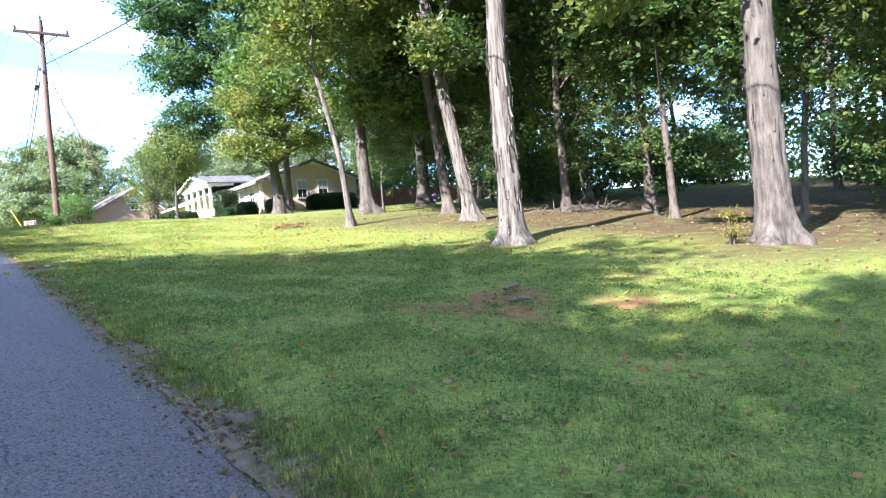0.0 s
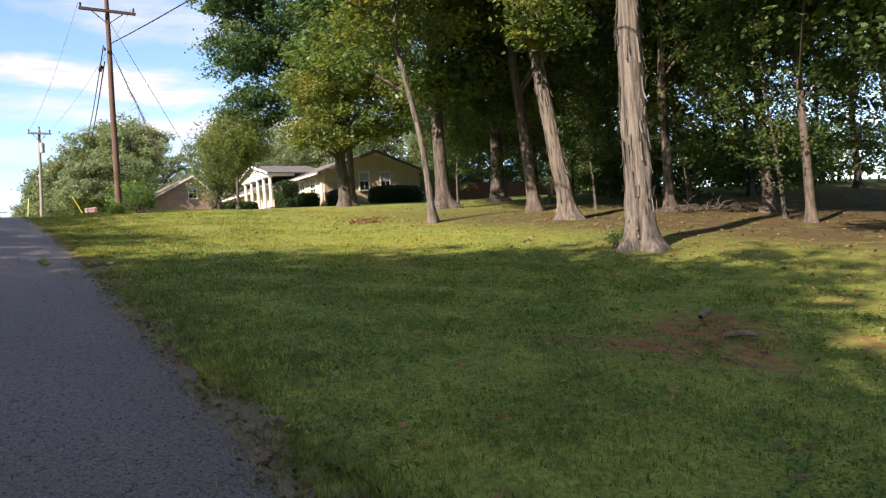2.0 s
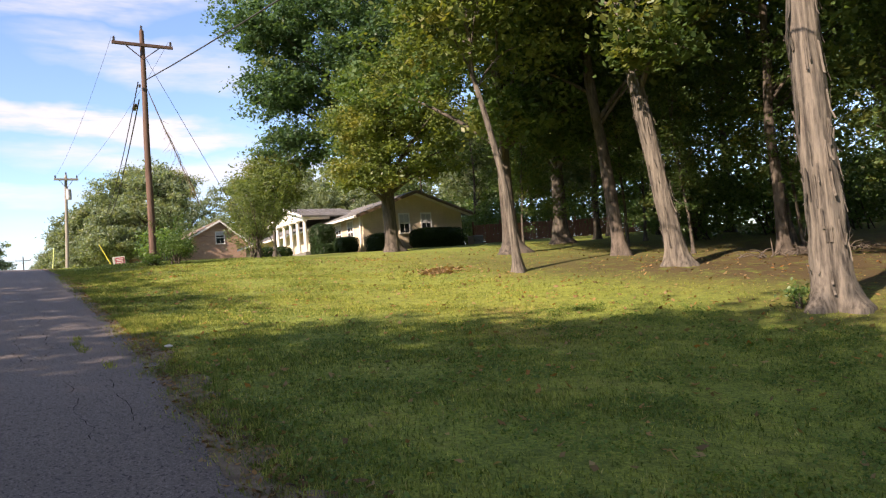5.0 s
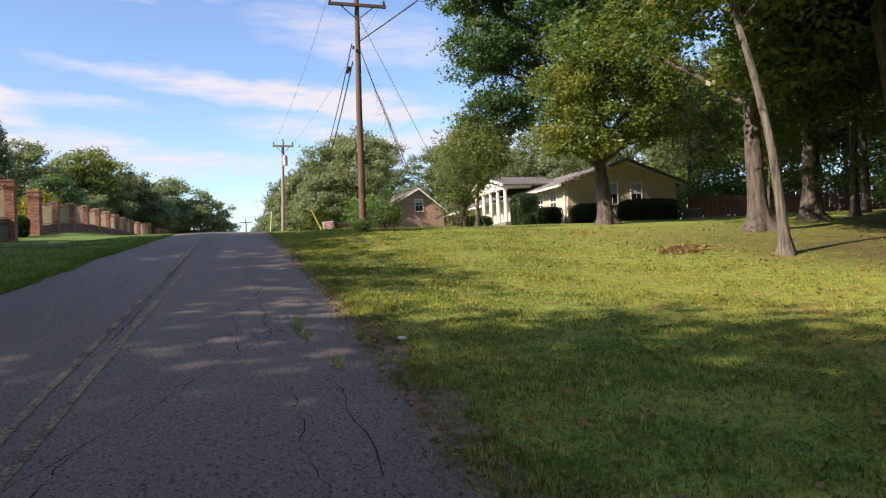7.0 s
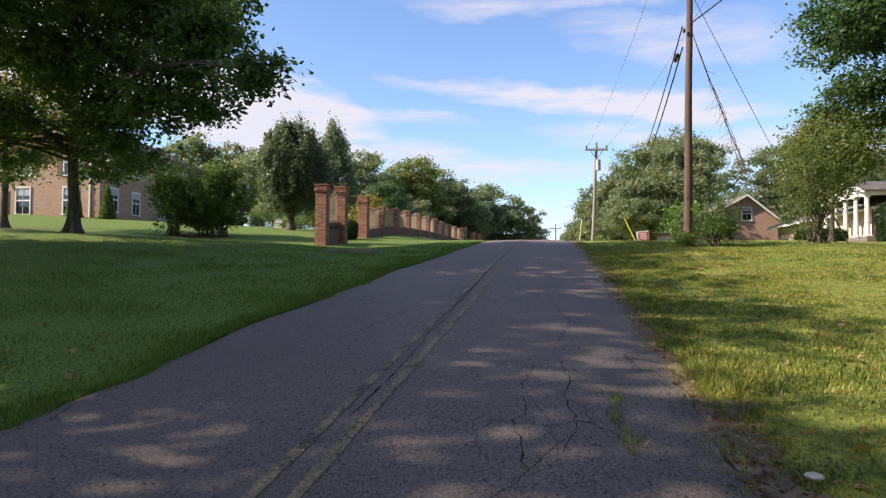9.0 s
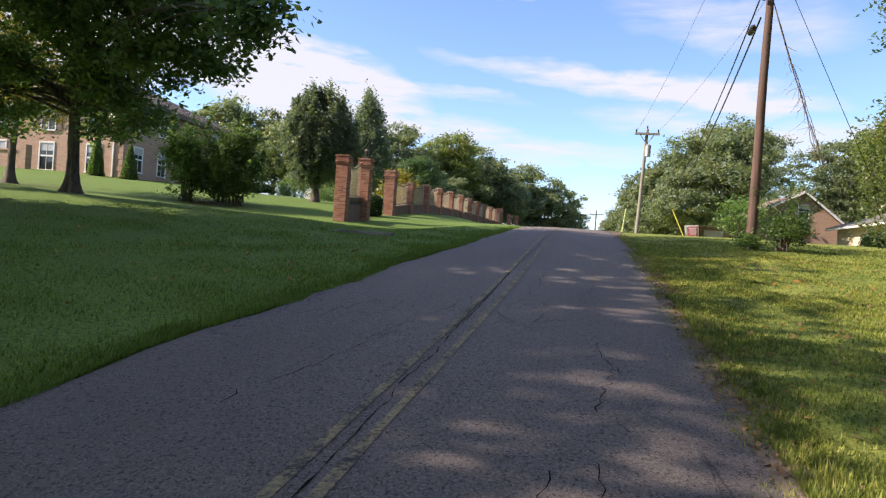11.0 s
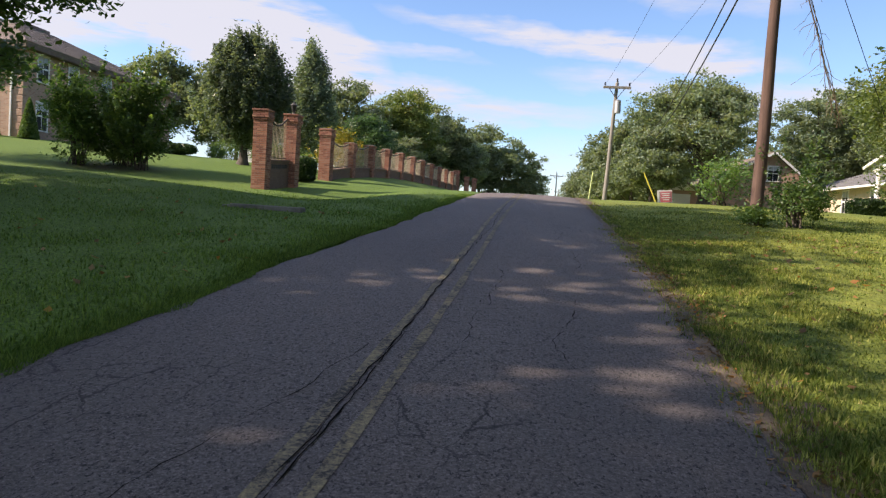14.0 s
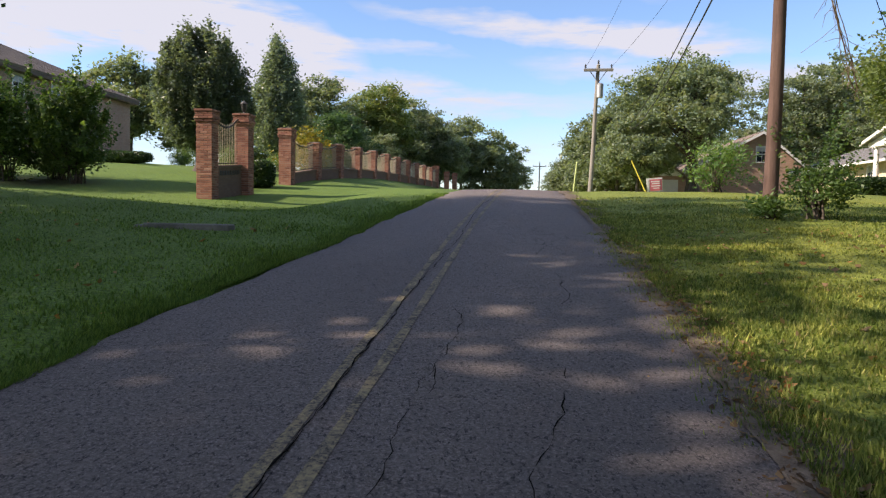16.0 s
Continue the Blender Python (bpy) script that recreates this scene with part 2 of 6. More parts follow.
def asphalt_material():
    m, n, l, b = material("old_asphalt")
    big, mid, fine = noise_node(n, l, 0.35, 4, 0.6, (1, 0.35, 1)), noise_node(n, l, 5, 5, 0.65), noise_node(n, l, 48, 6, 0.85)
    col = ramp(n, l, fine.outputs[0], (0.36, (0.026, 0.021, 0.021)), (0.52, (0.172, 0.143, 0.128)), (0.68, (0.42, 0.355, 0.33))).outputs[0]
    col = blend(n, l, ramp(n, l, mid.outputs[0], (0.4, (0, 0, 0)), (0.75, (0.5, 0.5, 0.5))).outputs[0], col, (0.185, 0.154, 0.142))
    col = blend(n, l, ramp(n, l, big.outputs[0], (0.42, (0, 0, 0)), (0.62, (0.45, 0.45, 0.45))).outputs[0], col, (0.105, 0.088, 0.084))
    pits = ramp(n, l, noise_node(n, l, 30, 4, 0.7, (1.3, 0.8, 1)).outputs[0], (0.385, (0.9, 0.9, 0.9)), (0.435, (0, 0, 0))).outputs[0]
    col = blend(n, l, pits, col, (0.018, 0.016, 0.015))
    grit = ramp(n, l, noise_node(n, l, 75, 2, 0.5).outputs[0], (0.64, (0, 0, 0)), (0.70, (0.7, 0.7, 0.7))).outputs[0]
    col = blend(n, l, grit, col, (0.36, 0.31, 0.285))
    vo = n.new("ShaderNodeTexVoronoi"); vo.feature = "DISTANCE_TO_EDGE"
    co, mp = n.new("ShaderNodeTexCoord"), n.new("ShaderNodeMapping")
    mp.inputs["Scale"].default_value = (2.6, 1.3, 1)
    wob = noise_node(n, l, 3.0, 5, 0.7)
    sh = n.new("ShaderNodeVectorMath"); sh.operation = "MULTIPLY_ADD"
    sh.inputs[1].default_value = (0.5, 0.5, 0)
    l.new(co.outputs["Object"], mp.inputs[0]); l.new(wob.outputs["Color"], sh.inputs[0]); l.new(mp.outputs[0], sh.inputs[2])
    l.new(sh.outputs[0], vo.inputs["Vector"])
    vo.inputs["Scale"].default_value = 1.0
    crack = ramp(n, l, vo.outputs["Distance"], (0.004, (1, 1, 1)), (0.016, (0, 0, 0))).outputs[0]
    where = ramp(n, l, noise_node(n, l, 0.55, 3, 0.6, (1, 0.5, 1)).outputs[0], (0.54, (0, 0, 0)), (0.64, (0.75, 0.75, 0.75))).outputs[0]
    col = blend(n, l, blend(n, l, 1.0, crack, where, "MULTIPLY"), col, (0.012, 0.011, 0.011))
    l.new(col, b.inputs["Base Color"])
    b.inputs["Roughness"].default_value = 0.82
    bump(n, l, b, fine.outputs[0], 1.0, 0.016)
    return m


def line_material():
    m, n, l, b = material("worn_yellow_line")
    fine, mid = noise_node(n, l, 28, 5, 0.8), noise_node(n, l, 2.5, 4, 0.6)
    wear = blend(n, l, 0.35, fine.outputs[0], mid.outputs[0])
    col = ramp(n, l, wear, (0.43, (0.03, 0.026, 0.022)), (0.48, (0.13, 0.107, 0.076)), (0.53, (0.22, 0.175, 0.095)), (0.64, (0.36, 0.29, 0.145))).outputs[0]
    l.new(col, b.inputs["Base Color"]); b.inputs["Roughness"].default_value = 0.85
    return m


def blade_material(name="grass_blades", lush_shade=0.0):
    m, n, l, b = material(name)
    geo = n.new("ShaderNodeNewGeometry")
    col = ramp(n, l, geo.outputs["Random Per Island"], (0.0, (0.07, 0.115, 0.017)), (0.55, (0.235, 0.285, 0.05)), (0.9, (0.42, 0.43, 0.11)), (1.0, (0.5, 0.42, 0.18))).outputs[0]
    col = blend(n, l, ramp(n, l, noise_node(n, l, 0.16, 4).outputs[0], (0.42, (0, 0, 0)), (0.66, (0.5, 0.5, 0.5))).outputs[0], col, (0.38, 0.37, 0.065))
    col = blend(n, l, ramp(n, l, noise_node(n, l, 3.2, 4, 0.65).outputs[0], (0.42, (0.65, 0.65, 0.65)), (0.56, (0, 0, 0))).outputs[0], col, (0.075, 0.135, 0.020))
    col = blend(n, l, 1.0, col, ramp(n, l, noise_node(n, l, 9.0, 4, 0.7).outputs[0], (0.36, (0.55, 0.58, 0.5)), (0.5, (1, 1, 1)), (0.64, (1.35, 1.32, 1.2))).outputs[0], "MULTIPLY")
    if lush_shade:
        col = blend(n, l, lush_shade, col, ramp(n, l, geo.outputs["Random Per Island"], (0.0, (0.046, 0.115, 0.014)), (0.9, (0.165, 0.28, 0.04))).outputs[0])
    l.new(col, b.inputs["Base Color"]); b.inputs["Roughness"].default_value = 0.7; b.inputs["Specular IOR Level"].default_value = 0.35
    tr, add = n.new("ShaderNodeBsdfTranslucent"), n.new("ShaderNodeMixShader")
    l.new(col, tr.inputs[0]); add.inputs[0].default_value = 0.42
    l.new(b.outputs[0], add.inputs[1]); l.new(tr.outputs[0], add.inputs[2]); l.new(add.outputs[0], n["Material Output"].inputs[0])
    return m


GROUND, ASPHALT, LINE, BLADE = ground_material(), asphalt_material(), line_material(), blade_material()
# greener, darker blades whose colour carries the shade across the road
BLADE_LUSH_SHADE = blade_material("lush_shaded_blades", 0.85)
CRACK = plain("dark_crack_filler", (0.005, 0.0045, 0.004), (0.012, 0.010, 0.009), 12, 1.0)
CRACK.node_tree.nodes["Principled BSDF"].inputs["Specular IOR Level"].default_value = 0.05
DEADLEAF = leaf_material("dead_leaves", (0.10, 0.055, 0.025), (0.36, 0.25, 0.14), (0.45, 0.20, 0.06), 0.1, 0.8)
WOODPOLE = plain("weathered_pole_wood", (0.075, 0.045, 0.035), (0.15, 0.092, 0.070), 5, 0.9, 0.5, 0.01, 0, (4, 4, 0.25))
GREYPOLE = plain("grey_pole_wood", (0.20, 0.185, 0.16), (0.32, 0.30, 0.26), 5, 0.9, 0.5, 0.01, 0, (4, 4, 0.25))
CABLE = plain("black_cable", (0.02, 0.02, 0.02), (0.03, 0.03, 0.03), 20, 0.6)
INSUL = plain("dark_insulator_glaze", (0.03, 0.022, 0.018), (0.05, 0.04, 0.03), 20, 0.25)
STEEL = plain("galvanised_steel", (0.42, 0.43, 0.43), (0.55, 0.56, 0.56), 8, 0.45, 0.1, 0.002, 0.7)
VINE = plain("dry_vine_stems", (0.14, 0.10, 0.065), (0.26, 0.20, 0.13), 20, 0.95)


# ---------------------------------------------------------------- building blocks
def quick_mesh(name, verts, faces, mat):
    """A mesh from arrays; all faces have the same number of corners."""
    verts, faces = np.asarray(verts, np.float32), np.asarray(faces, np.int32)
    me = bpy.data.meshes.new(name)
    k = faces.shape[1]
    me.vertices.add(len(verts)); me.vertices.foreach_set("co", verts.ravel())
    me.loops.add(faces.size); me.loops.foreach_set("vertex_index", faces.ravel())
    me.polygons.add(len(faces))
    me.polygons.foreach_set("loop_start", np.arange(0, faces.size, k, dtype=np.int32))
    me.update(calc_edges=True)
    me.materials.append(mat)
    return me


def smooth(me):
    me.polygons.foreach_set("use_smooth", [True] * len(me.polygons))
    return me


def part(name, bm, mat, parent, label=""):
    """Links a bmesh (or a mesh) as one mesh object under a thing or a part."""
    if isinstance(bm, bmesh.types.BMesh):
        me = bpy.data.meshes.new(name)
        bm.to_mesh(me); bm.free()
        me.materials.append(mat)
    else:
        me = bm
    ob = new(name, me)
    ob.parent = parent
    if label:
        tagged(ob, label)
    return ob


def thing(name, at, label, category, group="", kind="", turn=0):
    ob = new(name)
    ob.empty_display_size = 0.2
    ob.matrix_basis = pose(*at, 0, 0, turn)
    return tagged(ob, label, category, group, kind)


def box(bm, x0, x1, y0, y1, z0, z1, bevel=0.0):
    r = bmesh.ops.create_cube(bm, size=1, matrix=Matrix.Translation(((x0 + x1) / 2, (y0 + y1) / 2, (z0 + z1) / 2)) @ Matrix.Diagonal((x1 - x0, y1 - y0, z1 - z0, 1)))
    if bevel:
        edges = list({e for v in r["verts"] for e in v.link_edges})
        bmesh.ops.bevel(bm, geom=edges, offset=bevel, segments=1, affect="EDGES")
    return bm


def boxed(x0, x1, y0, y1, z0, z1, bevel=0.0):
    return box(bmesh.new(), x0, x1, y0, y1, z0, z1, bevel)


def prism(bm, outline, axis, a, b):
    """Extrudes an outline of 2D points between a and b along an axis (0 x: outline in y, z; 1 y: outline in x, z; 2 z: outline in x, y)."""
    def put(p, v):
        q = list(p); q.insert(axis, v)
        return bm.verts.new(q)
    A, B = [put(p, a) for p in outline], [put(p, b) for p in outline]
    bm.faces.new(A); bm.faces.new(B[::-1])
    for i in range(len(A)):
        j = (i + 1) % len(A)
        bm.faces.new((A[i], B[i], B[j], A[j]))
    bmesh.ops.recalc_face_normals(bm, faces=bm.faces)
    return bm


def tube(points, radii, sides=6, V=None, F=None, wobble=0.0, rng=None):
    """A tapered tube along points; appends to the lists V and F."""
    V, F = ([] if V is None else V), ([] if F is None else F)
    P, base = np.asarray(points, float), sum(len(v) for v in V)
    T = np.gradient(P, axis=0)
    T /= np.linalg.norm(T, axis=1)[:, None] + 1e-9
    ref = np.where(np.abs(T[:, 2:3]) > 0.8, np.array([[1.0, 0, 0]]), np.array([[0, 0, 1.0]]))
    A = np.cross(T, ref); A /= np.linalg.norm(A, axis=1)[:, None]
    B = np.cross(T, A)
    ang = np.arange(sides) * 2 * np.pi / sides
    R = np.asarray(radii, float)[:, None] * (1 + (wobble * rng.standard_normal((len(P), sides)) if wobble else 0))
    ring = P[:, None] + R[..., None] * (np.cos(ang)[None, :, None] * A[:, None] + np.sin(ang)[None, :, None] * B[:, None])
    V.append(ring.reshape(-1, 3))
    i = np.arange(len(P) - 1)[:, None] * sides
    j = np.arange(sides)[None]
    k = (j + 1) % sides
    F.append(base + np.stack([i + j, i + k, i + sides + k, i + sides + j], -1).reshape(-1, 4))
    return V, F


def tube_mesh(name, points, radii, mat, sides=8):
    V, F = tube(points, radii, sides)
    return smooth(quick_mesh(name, np.concatenate(V), np.concatenate(F), mat))


# ---------------------------------------------------------------- the lie of the land
def road_z(y):
    ys = np.asarray(y, float)[..., None] + np.linspace(-4, 4, 9)
    return np.interp(ys, (-400, -30, 0, 26, 31, 40, 47, 53, 62, 80, 120, 400), (-20, -4.27, -0.73, 2.34, 2.9, 3.67, 4.22, 4.52, 4.6, 4.2, 3.0, 2.0)).mean(-1)


def road_x(y):
    ys = np.asarray(y, float)[..., None] + np.linspace(-4, 4, 9)
    return np.interp(ys, (-400, 0, 27, 50, 400), (-19.6, -1.2, 0.04, 0.5, 7.0)).mean(-1)


HALF = 2.42


def half_left(y):
    """The asphalt's width from its middle to the edge across the road."""
    return np.interp(y, (0, 12, 17, 21, 23.3, 25, 29, 32.5, 42, 60), (2.6, 2.65, 2.68, 2.78, 2.64, 2.46, 2.36, 2.05, 1.95, 1.95))


def half_right(y):
    return np.interp(y, (0, 9, 19, 26, 36, 60), (2.36, 2.42, 2.40, 2.25, 2.15, 2.15))


def ease(a, b, v):
    t = np.clip((np.asarray(v, float) - a) / (b - a), 0, 1)
    return t * t * (3 - 2 * t)


def ground_z(x, y):
    x, y = np.asarray(x, float), np.asarray(y, float)
    side = x - road_x(y)
    d = np.where(side < 0, -side - half_left(y), side - half_right(y))
    left = 0.06 * ease(0, 0.5, d) + 0.055 * np.clip(d - 3.5, 0, 30) + 0.050 * np.clip(y - 50, 0, 50) * ease(2, 7, d) - 0.36 * np.exp(-((y - 43) / 5.0) ** 2) * ease(1.5, 4.5, d)
    right = 0.02 * ease(0, 0.4, d) - 0.16 * ease(1, 5, d) * (1 - ease(7, 13, d)) * (1 - ease(24, 33, y)) + 0.018 * np.clip(d - 11, 0, 60) \
        + 0.14 * ease(0.5, 3.0, d) * (1 - ease(6, 14, d)) * ease(27, 36, y) * (1 - 0.8 * ease(40, 47, y)) + 0.02 * np.clip(y - 56, 0, 60) * ease(3, 12, d) - 0.42 * ease(40, 50, y) * ease(11, 20, d) * (1 - ease(60, 80, y))
    off = np.where(side < 0, left, right)
    lump = 0.035 * np.sin(0.9 * x + 0.5 * y) * np.sin(0.37 * x - 0.8 * y + 1) * ease(1, 4, d)
    return road_z(y) + np.where(d > 0, off + lump, -0.05)


def gz(x, y):
    return float(ground_z(x, y))


xs = np.unique(np.concatenate([np.linspace(-30, 40, 176), np.linspace(-90, -30, 31), np.linspace(40, 110, 36), [-900, -500, -300, -180, -120, 150, 220, 350, 600, 900]]))
ysg = np.unique(np.concatenate([np.linspace(-12, 62, 186), np.linspace(62, 130, 35), np.linspace(-60, -12, 13), [-800, -400, -200, -100, 160, 200, 280, 400, 600, 900]]))
GX, GY = np.meshgrid(xs, ysg)
GZ = ground_z(GX, GY)
idx = np.arange(GX.size).reshape(GX.shape)
faces = np.stack([idx[:-1, :-1], idx[:-1, 1:], idx[1:, 1:], idx[1:, :-1]], -1).reshape(-1, 4)
me = smooth(quick_mesh("ground", np.stack([GX, GY, GZ], -1).reshape(-1, 3), faces, GROUND))


def spot(x, y, r):
    return np.exp(-(((GX - x) ** 2 + (GY - y) ** 2) / r ** 2))


bare = 1.6 * spot(6.7, 7.9, 0.6) + 1.5 * spot(7.3, 8.2, 0.45) + 1.5 * spot(5.8, 7.7, 0.4) + 1.3 * spot(6.3, 6.9, 0.4) + 1.4 * spot(7.9, 6.4, 0.5) + 1.0 * spot(5.2, 8.3, 0.4) + 0.55 * spot(7.4, 15.5, 0.9) + 0.5 * spot(8.5, 17.5, 0.7) + 0.4 * spot(9.8, 8.0, 0.9) + 0.4 * spot(12.9, 22.6, 0.5)
litter = np.clip(0.9 * ease(12.3, 17.0, GX + 0.16 * (GY - 12)) * ease(-40, -20, -GY - 2) + 0.7 * spot(13.6, 7.4, 2.2) + 0.6 * spot(12.5, 13.5, 1.8), 0, 1) * (1 - ease(40, 44, GY))
litter = np.maximum(litter, 0.8 * spot(-15.5, 44.6, 1.6) + 0.5 * spot(-23.5, 41.8, 2.5))
edge_d = np.abs(GX - road_x(GY)) - half_right(GY)
litter = np.maximum(litter, 0.75 * np.exp(-((edge_d - 0.1) / 0.22) ** 2) * (GX > 0))
# marks the lawn that gets the greener, shade-darkened colour
lush_shade = 0.85 * (GX < road_x(GY))
for key, grid in (("bare", bare), ("litter", litter), ("lush_shade", lush_shade)):
    at = me.attributes.new(key, "FLOAT_COLOR", "POINT")
    g = np.clip(grid, 0, 1).ravel()
    at.data.foreach_set("color", np.stack([g, g, g, np.ones_like(g)], -1).ravel().astype(np.float32))
tagged(new("ground", me), "mown green lawn with bare red soil patches and leaf litter", "lawn", kind="structure")

# road: cambered sheet with a ragged edge
ry = np.concatenate([np.arange(-60, -6, 3.0), np.arange(-6, 60, 0.25), np.arange(60, 300, 6.0)])
cross = np.array([-1.0, -0.96, -0.7, -0.35, 0.0, 0.35, 0.7, 0.96, 1.0])
rng = np.random.default_rng(3)
rag = np.convolve(rng.normal(0, 0.09, len(ry) + 8), np.ones(5) / 5, "same")[4:-4]
rag2 = np.convolve(rng.normal(0, 0.09, len(ry) + 8), np.ones(5) / 5, "same")[4:-4]
RX = road_x(ry)[:, None] + np.where(cross[None] < 0, half_left(ry)[:, None], half_right(ry)[:, None]) * cross[None] + np.where(cross > 0.9, 1, 0)[None] * rag[:, None] + np.where(cross < -0.9, 1, 0)[None] * rag2[:, None]
RZ = road_z(ry)[:, None] + 0.05 * (1 - np.abs(cross)[None] ** 2) + np.where(np.abs(cross) > 0.99, 0.005, 0.03)[None]
idx = np.arange(RX.size).reshape(RX.shape)
faces = np.stack([idx[:-1, :-1], idx[:-1, 1:], idx[1:, 1:], idx[1:, :-1]], -1).reshape(-1, 4)
road_ob = tagged(new("road", smooth(quick_mesh("road", np.stack([RX, ry[:, None] + 0 * RX, RZ], -1).reshape(-1, 3), faces, ASPHALT))), "cracked purple-grey asphalt lane with worn surface", "road", kind="structure")


def on_road(u, y):
    c = np.clip(np.asarray(u) / HALF, -1, 1)
    return np.stack([road_x(y) + u, np.asarray(y, float) + 0 * np.asarray(u), road_z(y) + 0.05 * (1 - c ** 2) + 0.03], -1)


def ribbon(name, u, y, width, mat, lift):
    """A thin strip lying on the road along the offsets u from its middle."""
    a, b = on_road(u - width / 2, y), on_road(u + width / 2, y)
    a[:, 2] += lift; b[:, 2] += lift
    n = len(y)
    i = np.arange(n - 1)
    return quick_mesh(name, np.concatenate([a, b]), np.stack([i, i + n, i + n + 1, i + 1], -1), mat)


ly = np.arange(-20, 60, 0.25)
for u in (-0.335, -0.095):
    wob = 0.025 * np.sin(ly * 0.31 + u)
    ob = tagged(new("road_line", ribbon("road_line", u + wob, ly, 0.075 + 0.012 * np.sin(ly * 3.1), LINE, 0.006)), "faded yellow painted centre line on asphalt", "road marking", kind="structure")


# ragged shoulder of dirt and leaf crumbs along the right edge; across the road the turf meets the asphalt
SHOULDER = plain("dirt_and_leaf_crumbs", (0.09, 0.062, 0.04), (0.24, 0.185, 0.13), 9, 0.97, 0.8, 0.02)
sy = np.arange(-4, 60, 0.12)
r_ = np.random.default_rng(21)
wob = np.convolve(r_.normal(0, 0.16, len(sy)), np.ones(6) / 6, "same")
inner, outer = half_right(sy) - 0.12 + 0.4 * wob, half_right(sy) + 0.10 + 0.8 * wob + np.abs(np.convolve(r_.normal(0, 0.25, len(sy)), np.ones(4) / 4, "same"))
a = np.stack([road_x(sy) + inner, sy, road_z(sy) + 0.05 * (1 - (inner / HALF) ** 2) + 0.033], -1)
bx = road_x(sy) + outer
b = np.stack([bx, sy, np.maximum(ground_z(bx, sy), road_z(sy) + 0.005) + 0.022], -1)
c = np.stack([bx + 0.12, sy, ground_z(bx + 0.12, sy) - 0.03], -1)
k = len(sy); i_ = np.arange(k - 1)
me = quick_mesh("road_shoulder", np.concatenate([a, b, c]), np.concatenate([np.stack([i_, i_ + k, i_ + k + 1, i_ + 1], -1), np.stack([i_ + k, i_ + 2 * k, i_ + 2 * k + 1, i_ + k + 1], -1)]), SHOULDER)
tagged(new("road_shoulder", me), "ragged strip of brown dirt and leaf crumbs", "road edge", kind="structure")


def crack(seed, u0, y0, y1, drift, jag, width):
    r = np.random.default_rng(seed)
    yy = np.arange(y0, y1, 0.11)
    u = u0 + drift * (yy - y0) + np.cumsum(r.normal(0, jag, len(yy)))
    u += 0.5 * (u0 + drift * (yy - y0) - u)
    w = width * np.clip(r.normal(1, 0.55, len(yy)), 0.15, 2.4)
    tagged(new("road_crack", ribbon("road_crack", u, yy, w, CRACK, 0.008)), "dark open crack in the asphalt", "crack", kind="structure")


crack(1, -0.24, 17.5, 30, 0.004, 0.022, 0.009)
crack(12, -0.30, 22.5, 27, 0.01, 0.02, 0.006)
crack(2, -1.3, 19.6, 22.2, 0.19, 0.07, 0.007)
crack(15, -0.95, 21.6, 24.6, 0.16, 0.03, 0.005)
crack(3, 1.05, 16.6, 19.2, -0.01, 0.05, 0.006)
crack(16, 1.3, 16.9, 19.4, -0.02, 0.05, 0.006)
crack(4, 1.55, 13, 15.5, -0.03, 0.055, 0.005)
crack(14, 1.45, 19.9, 21.6, -0.06, 0.075, 0.007)
crack(17, 1.32, 21.4, 22.6, 0.03, 0.06, 0.006)
crack(5, -0.1, 13.6, 15.4, 0.42, 0.035, 0.007)
crack(18, 0.66, 15.4, 17.2, 0.28, 0.035, 0.005)
crack(6, 1.9, 13, 15.4, -0.08, 0.03, 0.005)
crack(7, 0.32, 26.0, 28.2, 0.05, 0.06, 0.007)
crack(19, 0.25, 24.8, 26.6, -0.02, 0.05, 0.005)
crack(8, 1.15, 24.4, 26.6, 0.02, 0.055, 0.006)
crack(20, 1.2, 28.4, 30.0, 0.02, 0.055, 0.007)
crack(9, -0.22, 30, 48, 0.0, 0.02, 0.008)
crack(11, 0.0, 13.0, 14.4, 0.10, 0.035, 0.008)


# ---------------------------------------------------------------- trees
def leaf_quads(centres, size, rng, up=0.5, slim=0.55):
    n = len(centres)
    nrm = rng.standard_normal((n, 3)); nrm[:, 2] = np.abs(nrm[:, 2]) + up
    nrm /= np.linalg.norm(nrm, axis=1)[:, None]
    a = np.cross(nrm, rng.standard_normal((n, 3))); a /= np.linalg.norm(a, axis=1)[:, None] + 1e-9
    b = np.cross(nrm, a)
    s = size * rng.uniform(0.6, 1.3, n)[:, None]
    fold = nrm * s * 0.18
    V = np.stack([centres - a * s, centres + b * s * slim - fold, centres + a * s, centres - b * s * slim - fold], 1).reshape(-1, 3)
    return V, np.arange(4 * n).reshape(-1, 4)


